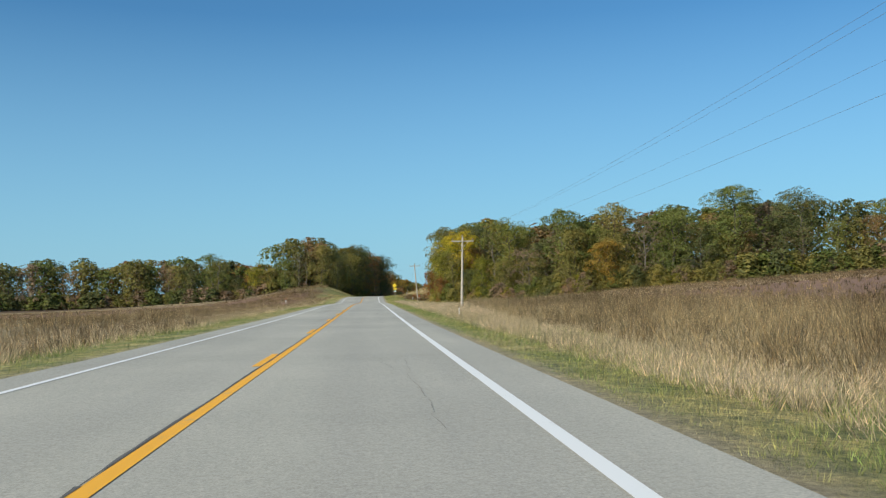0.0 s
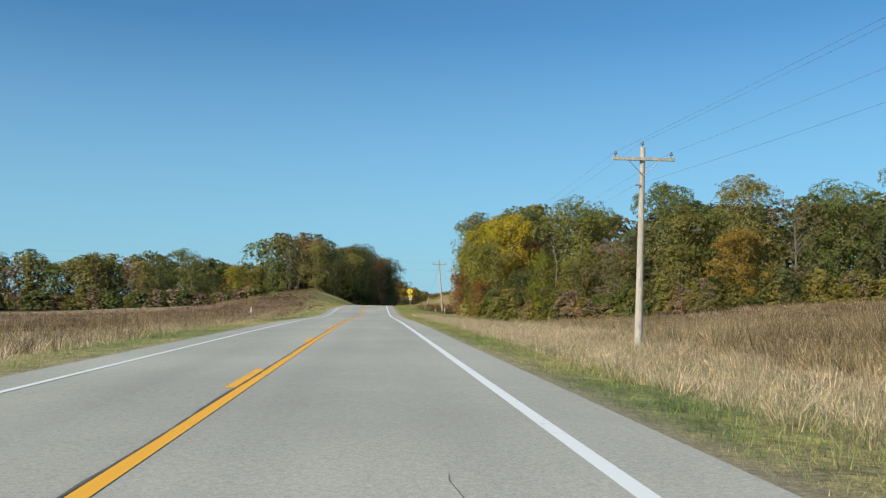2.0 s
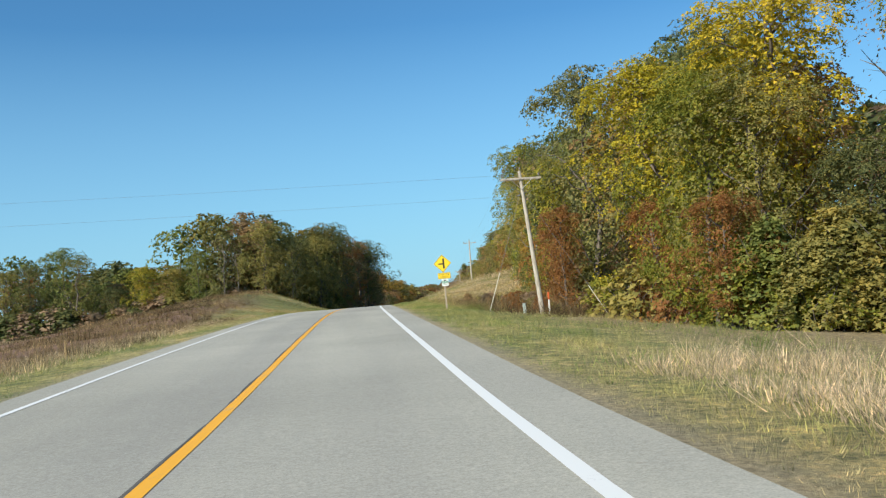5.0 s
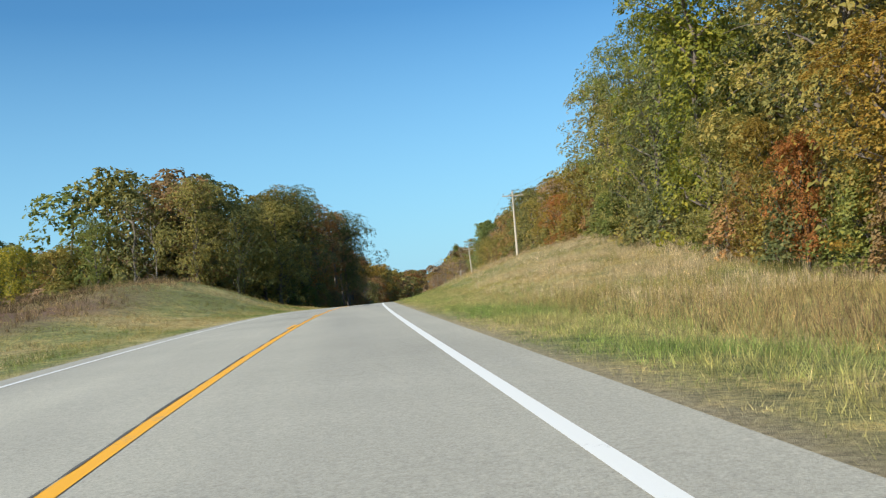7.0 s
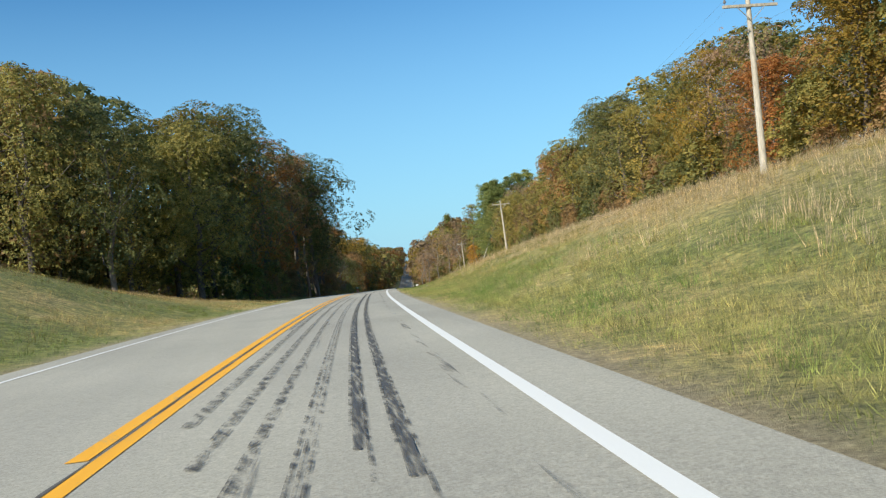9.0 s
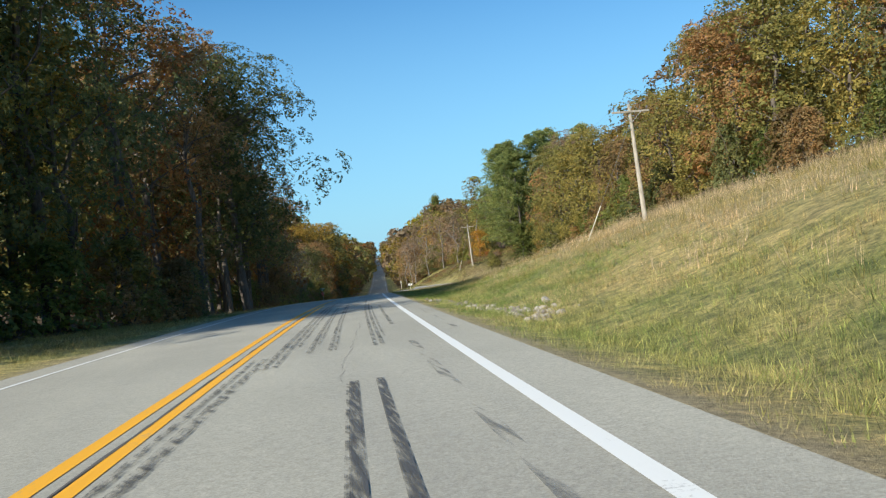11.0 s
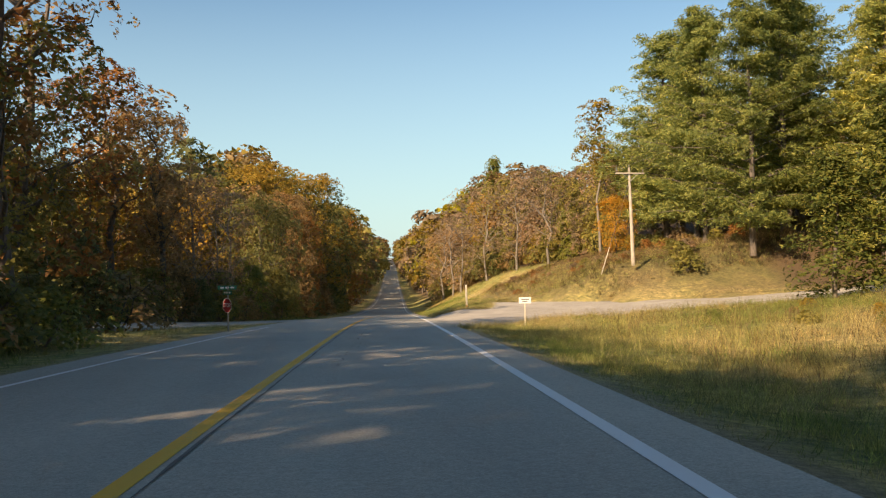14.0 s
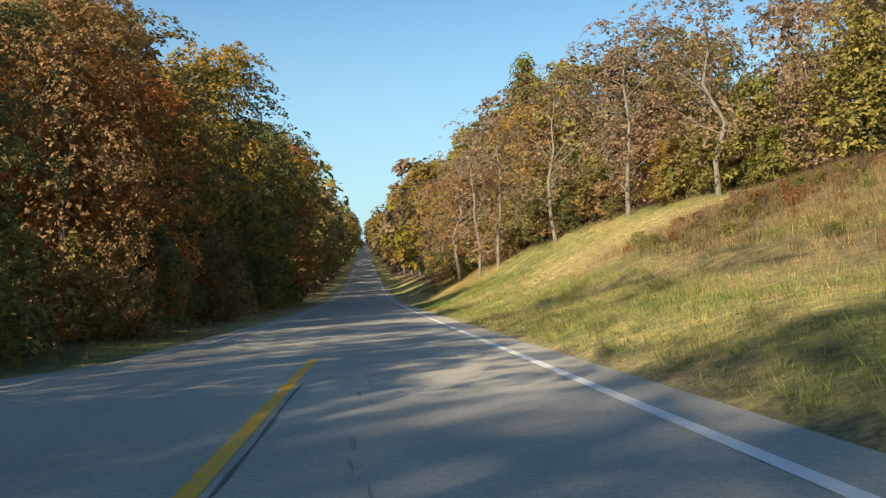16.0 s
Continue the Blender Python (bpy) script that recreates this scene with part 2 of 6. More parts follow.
def spline(k, v):
    """A natural cubic through the values v at the knots k."""
    k, v = np.array(k, float), np.array(v, float)
    n, h = len(k), np.diff(k)
    A, b = np.eye(n), np.zeros(n)
    for i in range(1, n - 1):
        A[i, i - 1:i + 2] = h[i - 1], 2 * (h[i - 1] + h[i]), h[i]
        b[i] = 6 * ((v[i + 1] - v[i]) / h[i] - (v[i] - v[i - 1]) / h[i - 1])
    m = np.linalg.solve(A, b)

    def f(s):
        s = np.asarray(s, float)
        i = np.clip(np.searchsorted(k, s) - 1, 0, n - 2)
        p, q, d = s - k[i], k[i + 1] - s, h[i]
        r = m[i] * q ** 3 / (6 * d) + m[i + 1] * p ** 3 / (6 * d) + (v[i] / d - m[i] * d / 6) * q + (v[i + 1] / d - m[i + 1] * d / 6) * p
        return np.where(s < 0, v[0], np.where(s > k[-1], v[-1], r))
    return f


_x, _z = spline(KNOTS, LINE_X), spline(KNOTS_Z, LINE_Z)


def road_x(s):
    return _x(s) - 1.6


def road_z(s):
    return _z(s)


def lane_right(s):
    return np.interp(s, [0, 60, 110, 170, 220, 270, 310, 400, 460, 600], [3.23, 3.33, 3.34, 3.31, 3.39, 3.49, 3.58, 3.67, 3.73, 3.8])


def lane_left(s):
    return np.interp(s, [0, 60, 110, 170, 220, 270, 310, 370, 430, 520, 700], [3.22, 3.16, 3.17, 3.49, 3.77, 4.04, 4.1, 3.99, 3.9, 4.0, 3.8])


def edge_right(s):
    return lane_right(s) + np.interp(s, [0, 200, 400, 600], [1.0, 1.0, 0.8, 0.7])


def edge_left(s):
    return lane_left(s) + np.interp(s, [0, 120, 220, 300, 420, 600], [0.9, 0.9, 0.6, 0.8, 1.0, 0.8])


# ---- the lie of the land: height above the road by distance from its middle ----
RIGHT_U = [0, 2, 5, 8, 14, 20, 40, 90, 300]          # metres beyond the pavement's edge
RIGHT = [  # s, then heights at those distances
    (0, -.05, -.15, -.45, -.4, -.2, 0.2, 1.6, 4.6, 9),
    (90, -.05, -.15, -.45, -.3, -.2, 0.2, 1.5, 4.6, 9),
    (160, -.05, -.15, -.5, -.8, -1.4, -1.3, 1.0, 4.4, 9),
    (200, -.05, -.15, -.5, -.9, -1.6, -1.8, -1.2, 2.0, 8),
    (235, -.05, -.1, -.4, -.4, -.4, -.3, 1.0, 5.0, 10),
    (270, -.05, 0.0, .2, .8, 1.6, 2.2, 5.0, 9.0, 14),
    (305, -.05, .1, .8, 1.9, 3.6, 4.4, 8.0, 12.0, 16),
    (350, -.05, -.35, .45, 1.6, 3.2, 4.4, 8.0, 12.0, 16),
    (385, -.05, -.4, .15, 1.1, 2.6, 3.8, 8.0, 12.0, 16),
    (410, -.05, -.3, -.2, .3, 1.4, 3.0, 8.0, 12.0, 16),
    (440, -.05, -.3, -.4, -.2, .3, 1.6, 7.0, 12.0, 16),
    (463, -.05, -.2, -.2, -.1, .1, .5, 4.0, 12.0, 16),
    (470, -.05, -.1, -.05, 0.0, .2, .5, 1.6, 10.0, 16),
    (478, -.05, .1, .15, .2, .35, .65, 1.7, 10.0, 17),
    (486, -.05, .5, .5, .5, .7, 1.3, 2.6, 10.0, 18),
    (490.5, -.05, .55, .8, .8, 3.6, 4.6, 7.5, 13.0, 19),
    (495, -.05, .6, 1.0, 1.2, 3.7, 4.6, 8.5, 14.0, 20),
    (501, -.05, .55, 1.1, 1.7, 4.1, 5.0, 9.3, 15.0, 21),
    (520, -.05, .3, 1.2, 2.5, 4.6, 6.0, 10.5, 17.0, 24),
    (560, -.05, .3, 1.6, 3.4, 6.5, 9.0, 15.0, 22.0, 28),
    (640, -.05, .2, 1.2, 2.4, 5.0, 8.0, 16.0, 26.0, 34),
    (800, -.05, .1, .6, 1.2, 3.0, 6.0, 14.0, 26.0, 38),
    (1150, -.05, 0, .3, .6, 1.0, 2.0, 6.0, 14.0, 24),
]
LEFT_U = [0, 2, 5, 9, 14, 22, 45, 100, 300]
LEFT = [
    (0, -.05, -.15, -.5, -.5, -.5, -.5, -.6, -.8, -1),
    (120, -.05, -.15, -.5, -.7, -.9, -1.1, -1.5, -2.0, -2),
    (190, -.05, -.15, -.5, -.8, -1.2, -1.5, -2.4, -3.2, -3),
    (230, -.05, -.1, -.3, -.5, -.7, -1.2, -2.6, -3.5, -3),
    (270, -.05, 0.0, .3, .9, 1.8, 1.2, -2.3, -4.0, -4),
    (300, -.05, .1, .9, 2.3, 4.0, 3.3, -0.7, -3.2, -3),
    (320, -.05, .1, 1.0, 2.7, 4.6, 4.3, 0.2, -2.6, -2.5),
    (345, -.05, .05, .6, 1.4, 2.6, 2.8, 0.1, -1.5, -1.5),
    (375, -.05, 0.0, .1, .3, .8, 1.5, 2.2, 2.5, 3),
    (420, -.05, -.1, -.2, .2, .8, 1.5, 3.0, 5.0, 8),
    (460, -.05, -.05, 0.0, .2, .5, 1.0, 2.0, 4.0, 8),
    (500, -.05, -.05, 0.0, .2, .6, 1.2, 3.0, 6.0, 12),
    (560, -.05, 0.0, .3, .8, 1.6, 3.0, 6.0, 12.0, 20),
    (700, -.05, .1, .4, 1.0, 2.0, 4.0, 8.0, 16.0, 28),
    (1150, -.05, 0, .3, .6, 1.0, 2.0, 6.0, 14.0, 24),
]


def table(rows, us, s, d):
    rows = np.array(rows)
    s, d = np.broadcast_arrays(np.asarray(s, float), np.asarray(d, float))
    k = rows[:, 0]
    i = np.clip(np.searchsorted(k, s) - 1, 0, len(k) - 2)
    f = np.clip((s - k[i]) / (k[i + 1] - k[i]), 0, 1)
    f = f * f * (3 - 2 * f)
    us = np.array(us, float)
    j = np.clip(np.searchsorted(us, d) - 1, 0, len(us) - 2)
    g = np.clip((d - us[j]) / (us[j + 1] - us[j]), 0, 1)
    h = rows[:, 1:]
    lo = h[i, j] * (1 - g) + h[i, j + 1] * g
    hi = h[i + 1, j] * (1 - g) + h[i + 1, j + 1] * g
    return lo * (1 - f) + hi * f


def waves(s, u):
    """Small unevenness of open ground, the same for the sheet and all that stands on it."""
    return 0.09 * np.sin(s * 0.37 + u * 0.21) * np.sin(u * 0.53 - s * 0.11) + 0.05 * np.sin(s * 1.1 + 1.3 * u)


def lift(s, u):
    """Height of the ground over the road's own height."""
    s, u = np.broadcast_arrays(np.asarray(s, float), np.asarray(u, float))
    dr, dl = u - edge_right(s), -u - edge_left(s)
    h = np.where(u >= 0, table(RIGHT, RIGHT_U, s, np.maximum(dr, 0)), table(LEFT, LEFT_U, s, np.maximum(dl, 0)))
    # the bank beyond the side road starts at its far edge
    foot = np.interp(u, [10, 16, 24, 44, 60], [0.95, 0.8, 0.8, 1.9, 5.0]) + 0.75 * np.maximum(0, s - right_far(u))
    h = np.where((s > 476) & (s < 520) & (u > 9) & (u < 60), np.minimum(h, foot), h)
    d = np.maximum(dr, dl)
    paved = driveway(s, u, 2.5)
    h = h + waves(s, u) * np.clip((d - 1.5) / 4, 0, 1) * ~paved - 0.12 * driveway(s, u, 0.3)
    return np.where(d < 0, -0.14, h)


def driveway(s, u, margin=0.0):
    """On the pavement of the side roads."""
    s, u = np.broadcast_arrays(np.asarray(s, float), np.asarray(u, float))
    r = (u > 3.5) & (u < 60) & (s > right_near(u) - margin) & (s < right_far(u) + margin)
    l = (u < -3.5) & (u > -60) & (s > left_near(-u) - margin) & (s < left_far(-u) + margin)
    return r | l


def right_near(u):
    return np.interp(u, [4, 6, 8, 11, 16, 24, 60], [460, 464.5, 467, 471.5, 473, 473.5, 474])


def right_far(u):
    return np.interp(u, [4, 4.6, 6, 7, 8.2, 8.8, 9.6, 10.4, 11.5, 13.5, 16, 22, 30, 60], [494, 489.2, 486.4, 485.3, 484.6, 488, 496, 497.5, 496, 492.5, 489, 484.5, 481, 479.5])


def left_near(d):
    return np.interp(d, [4, 6, 9, 14, 20, 30, 60], [492, 484, 474, 468.5, 468, 469, 474])


def left_far(d):
    return np.interp(d, [4, 8, 12, 16, 20, 30, 60], [512, 500, 488, 480, 476, 475.5, 481])


def ground_z(s, u):
    return road_z(s) + lift(s, u)


def spot(s, u, dz=0.0):
    return float(road_x(s) + u), float(s), float(ground_z(s, u) + dz)


# ---- mesh helpers ----
def mesh_of(name, verts, faces, material=None, smooth=False):
    me = bpy.data.meshes.new(name)
    verts, faces = np.asarray(verts, np.float32), np.asarray(faces, np.int32)
    nf, k = faces.shape
    me.vertices.add(len(verts))
    me.vertices.foreach_set("co", verts.ravel())
    me.loops.add(nf * k)
    me.loops.foreach_set("vertex_index", faces.ravel())
    me.polygons.add(nf)
    me.polygons.foreach_set("loop_start", np.arange(0, nf * k, k, dtype=np.int32))
    me.polygons.foreach_set("use_smooth", np.full(nf, smooth))
    if material:
        me.materials.append(material)
    me.update(calc_edges=True)
    return me


def part(name, bm, material, parent, label=""):
    """Links a bmesh or a mesh as one part under parent."""
    if isinstance(bm, bmesh.types.BMesh):
        me = bpy.data.meshes.new(name)
        bm.to_mesh(me)
        bm.free()
        me.materials.append(material)
    else:
        me = bm
    ob = new(name, me)
    ob.parent = parent
    return tagged(ob, label)


def tube(points, radii, sides=6):
    """Verts and quads of a tapered tube along points."""
    P = np.array(points, float)
    T = np.gradient(P, axis=0)
    T /= np.linalg.norm(T, axis=1)[:, None] + 1e-9
    ref = np.where(abs(T[:, 2:3]) > 0.9, np.array([[1.0, 0, 0]]), np.array([[0, 0, 1.0]]))
    A = np.cross(T, ref)
    A /= np.linalg.norm(A, axis=1)[:, None] + 1e-9
    Bv = np.cross(T, A)
    an = np.linspace(0, 2 * np.pi, sides, endpoint=False)
    R = np.array(radii, float)[:, None, None]
    V = P[:, None] + R * (np.cos(an)[None, :, None] * A[:, None] + np.sin(an)[None, :, None] * Bv[:, None])
    n = len(P)
    i, j = np.meshgrid(np.arange(n - 1), np.arange(sides), indexing="ij")
    k = (j + 1) % sides
    F = np.stack([i * sides + j, i * sides + k, (i + 1) * sides + k, (i + 1) * sides + j], -1).reshape(-1, 4)
    return V.reshape(-1, 3), F


def join(pieces):
    V, F, n = [], [], 0
    for v, f in pieces:
        V.append(v)
        F.append(f + n)
        n += len(v)
    return np.concatenate(V), np.concatenate(F)


def box(bm, centre, size, turn=None, bevel=0.0):
    m = Matrix.Translation(centre) @ (turn or Matrix()) @ Matrix.Diagonal((*size, 1))
    r = bmesh.ops.create_cube(bm, size=1, matrix=m)
    if bevel:
        es = {e_ for v in r["verts"] for e_ in v.link_edges}
        bmesh.ops.bevel(bm, geom=list(es), offset=bevel, segments=2, affect="EDGES")


def rod(bm, a_, b_, r1, r2=None, sides=10):
    a_, b_ = Vector(a_), Vector(b_)
    d = b_ - a_
    m = Matrix.Translation((a_ + b_) / 2) @ d.to_track_quat("Z", "Y").to_matrix().to_4x4()
    bmesh.ops.create_cone(bm, cap_ends=True, segments=sides, radius1=r1, radius2=r1 if r2 is None else r2, depth=d.length, matrix=m)


# ---- ground: one sheet to the horizon ----
S_GRID = np.concatenate([[-3000, -1500, -700, -300, -150, -80], np.arange(-40, 700, 4.0), np.arange(700, 1000, 20.0), [1000, 1060, 1150, 1300, 1500, 1750, 2100, 2600, 3400, 4600]])
D_GRID = np.concatenate([[-0.4, 0.0, 0.5, 1, 1.5], np.arange(2, 30, 1.0), np.arange(30, 60, 3.0), [60, 68, 78, 90, 110, 140, 190, 260, 400, 700, 1300, 2600, 4600]])


def sheet():
    n = len(D_GRID)
    S = S_GRID[:, None]
    left, right = -(edge_left(S) + D_GRID[None, ::-1]), edge_right(S) + D_GRID[None, :]
    U = np.concatenate([left, right], 1)
    SS = np.broadcast_to(S, U.shape)
    Z = road_z(SS) + lift(SS, U)
    # far off the land keeps its own gentle level
    far = np.clip((abs(U) - 90) / 500, 0, 1)
    Z = Z * (1 - far) + far * (np.where(U > 0, 2.0, -2.0) + 6 * np.sin(SS * 0.004) * np.sin(U * 0.003))
    V = np.stack([road_x(SS) + U, SS, Z], -1).reshape(-1, 3)
    r, c = U.shape
    i, j = np.meshgrid(np.arange(r - 1), np.arange(c - 1), indexing="ij")
    F = np.stack([i * c + j, i * c + j + 1, (i + 1) * c + j + 1, (i + 1) * c + j], -1).reshape(-1, 4)
    me = mesh_of("ground", V, F, GROUND, True)
    s, u = SS.ravel(), U.ravel()
    wr, wl = wood_right(s), wood_left(s)
    litter = np.clip((u - wr + 2) / 3, 0, 1) + np.clip((-u - wl + 2) / 3, 0, 1)
    dry = np.where(u > 0, np.clip((u - 9) / 3, 0, 1) * np.clip((215 - s) / 20, 0, 1), np.clip((-u - 8) / 3, 0, 1) * np.clip((np.where(-u > 24, 350, 250) - s) / 20, 0, 1))
    dry += np.where(u > 0, 0.55 * np.clip((u - edge_right(s) - 5) / 7, 0, 1) * np.clip((s - 232) / 20, 0, 1) * np.clip((450 - s) / 30, 0, 1), 0)
    litter += np.where(u > 0, 0.62 * np.clip((u - 8) / 4, 0, 1) * np.clip((s - right_far(u) + 0.4) / 0.8, 0, 1) * np.clip((532 - s) / 14, 0, 1) * (s > 470), 0)
    crop = np.where(u > 0, np.clip((u - 23) / 3, 0, 1) * np.clip((175 - s) / 15, 0, 1), np.clip((-u - 13) / 4, 0, 1) * np.clip((s - 140) / 30, 0, 1) * np.clip((300 - s) / 25, 0, 1))
    soil = 1 - np.clip((np.maximum(u - edge_right(s), -u - edge_left(s)) - 0.3) / 0.35, 0, 1)
    soil = soil * np.where((u > 0) & (s > 484), 0.4, 1.0)
    for k, v in (("litter", litter), ("dry", dry), ("crop", crop), ("soil", soil)):
        me.attributes.new(k, "FLOAT", "POINT").data.foreach_set("value", np.clip(v, 0, 1).astype(np.float32))
    return tagged(new("ground", me), "rolling roadside ground of turf, dry weeds and leaf litter", "ground", kind="structure")


def wood_right(s):
    """Where the wood's edge runs, right of the road."""
    return np.interp(s, [-100, 120, 150, 160, 172, 186, 200, 225, 250, 290, 330, 380, 410, 430, 445, 470, 485, 500, 520, 545, 560, 600, 900, 1500],
                     [300, 300, 150, 100, 40, 17, 16.5, 18.5, 21.5, 26.5, 28, 27, 25, 25, 25, 28, 32, 31, 27, 18, 12, 10, 9, 9])


def wood_left(s):
    return np.interp(s, [-100, 230, 300, 338, 346, 356, 368, 382, 396, 452, 458, 463, 468, 474, 488, 500, 512, 900, 1500],
                     [400, 400, 150, 45, 30, 21, 15, 11, 8.8, 8.5, 9.5, 11, 36, 24, 14.5, 10.5, 8.8, 8.5, 8.5])


sheet()


def strip(name, u0, u1, s0, s1, dz, material, step=4.0, skirt=0.0, cols=1):
    """A ribbon along the road between two distances from its middle, which may be functions of s."""
    s = np.unique(np.concatenate([[s0, s1], np.arange(math.ceil(s0 / step) * step, s1, step)]))
    f0, f1 = (np.broadcast_to(f(s) if callable(f) else f, s.shape) for f in (u0, u1))
    us = np.stack([f0 + (f1 - f0) * k / cols for k in range(cols + 1)], 1)
    zs = np.repeat((road_z(s) + dz)[:, None], cols + 1, 1)
    if skirt:
        us = np.concatenate([us[:, :1] - 0.05, us, us[:, -1:] + 0.05], 1)
        zs = np.concatenate([zs[:, :1] - skirt, zs, zs[:, -1:] - skirt], 1)
    V = np.stack([road_x(s)[:, None] + us, np.repeat(s[:, None], us.shape[1], 1), zs], -1).reshape(-1, 3)
    r, c = us.shape
    i, j = np.meshgrid(np.arange(r - 1), np.arange(c - 1), indexing="ij")
    F = np.stack([i * c + j, i * c + j + 1, (i + 1) * c + j + 1, (i + 1) * c + j], -1).reshape(-1, 4)
    return mesh_of(name, V, F, material)


road = tagged(new("road", strip("road", lambda s: -edge_left(s), edge_right, -60, 1600, 0.0, ASPHALT, skirt=0.3, cols=6)),
              "sun-bleached grey asphalt two-lane country road", "road", kind="structure")

def middle(s):
    """The joint between the lanes, beside which the centre line is painted."""
    return np.interp(s, [0, 60, 110, 170, 220, 270, 310, 370, 400, 430, 460, 490], [-0.22, -0.3, -0.26, -0.02, -0.07, 0.0, 0.07, 0.0, 0.07, 0.2, 0.12, 0.1])



def left_line(s):
    """The middle of the second centre line, left of the joint."""
    return np.interp(s, [262, 290, 370, 400, 430, 460, 490], [-0.1, -0.1, -0.29, -0.12, 0.03, -0.06, -0.08])


LINES = [("edge_line", lambda s: lane_right(s) - 0.08, lambda s: lane_right(s) + 0.08, -60, 1000, PAINT_WHITE, "solid white edge line"),
         ("edge_line", lambda s: -lane_left(s) - 0.06, lambda s: -lane_left(s) + 0.06, -60, 469, PAINT_WHITE, "solid white edge line"),
         ("edge_line", lambda s: -lane_left(s) - 0.06, lambda s: -lane_left(s) + 0.06, 512, 1000, PAINT_WHITE, "solid white edge line"),
         ("centre_line", lambda s: middle(s) + 0.015, lambda s: middle(s) + 0.165, -60, 384, PAINT_YELLOW, "worn solid yellow centre line"),
         ("centre_line", lambda s: left_line(s) - 0.085, lambda s: left_line(s) + 0.085, 280, 505, PAINT_YELLOW, "worn solid yellow centre line")]
for nm, u0, u1, s0, s1, mat, lab in LINES:
    part(nm, strip(nm, u0, u1, s0, s1, 0.006, mat), None, road, lab)
for k in range(24):
    s0 = -54.0 + k * 14.0
    if not 150 < s0 < 236:
        part("centre_dash", strip("centre_dash", lambda s: middle(s) - 0.17, lambda s: middle(s) - 0.02, s0, s0 + 3.5, 0.006, PAINT_YELLOW), None, road, "broken yellow line dash")


# ---- trees: trunk with limbs, crown of single leaves ----
def leaves(rng, centres, size, out=None, slim=0.8):
    """Single small leaf faces, turned about their clump's outward side."""
    n = len(centres)
    nrm = rng.normal(size=(n, 3)) * 0.42
    if out is not None:
        nrm += out
    nrm[:, 2] += 0.35
    nrm /= np.linalg.norm(nrm, axis=1)[:, None] + 1e-9
    a_ = np.cross(nrm, rng.normal(size=(n, 3)))
    a_ /= np.linalg.norm(a_, axis=1)[:, None] + 1e-9
    b_ = np.cross(nrm, a_)
    l = np.reshape(size, (-1, 1)) * rng.uniform(0.6, 1.35, (n, 1))
    a_, b_ = a_ * l, b_ * l * slim
    V = np.stack([centres - a_ * 0.5, centres + a_ * 0.45 + b_ * 0.35, centres + a_ * 0.1 - b_ * 0.6], 1).reshape(-1, 3)
    return V, np.arange(3 * n).reshape(n, 3)


def tufts(rng, heart, axis, radius, per):
    """Leaf places and outward ways of small umbrella-shaped tufts, per leaves to a tuft."""
    n = len(heart)
    a_ = np.cross(axis, rng.normal(size=(n, 3)))
    a_ /= np.linalg.norm(a_, axis=1)[:, None] + 1e-9
    b_ = np.cross(axis, a_)
    q = np.sqrt(rng.uniform(0, 1, (n, per, 1)))
    an = rng.uniform(0, 2 * np.pi, (n, per, 1))
    ring = np.cos(an) * a_[:, None] + np.sin(an) * b_[:, None]
    R = np.reshape(radius, (n, 1, 1))
    P = heart[:, None] + R * (q * ring - axis[:, None] * (0.55 * q ** 2 + rng.uniform(-0.15, 0.15, (n, per, 1))))
    out = 0.9 * axis[:, None] + 0.7 * q * ring
    return P.reshape(-1, 3), out.reshape(-1, 3)


def crooked(rng, a_, b_, n=5, sway=0.06):
    a_, b_ = np.array(a_, float), np.array(b_, float)
    k = np.linspace(0, 1, n)[:, None]
    L = np.linalg.norm(b_ - a_)
    return a_ + (b_ - a_) * k + rng.normal(size=(n, 3)) * L * sway * np.sin(np.pi * k) + np.array([0, 0, 1]) * L * 0.08 * np.sin(np.pi * k)


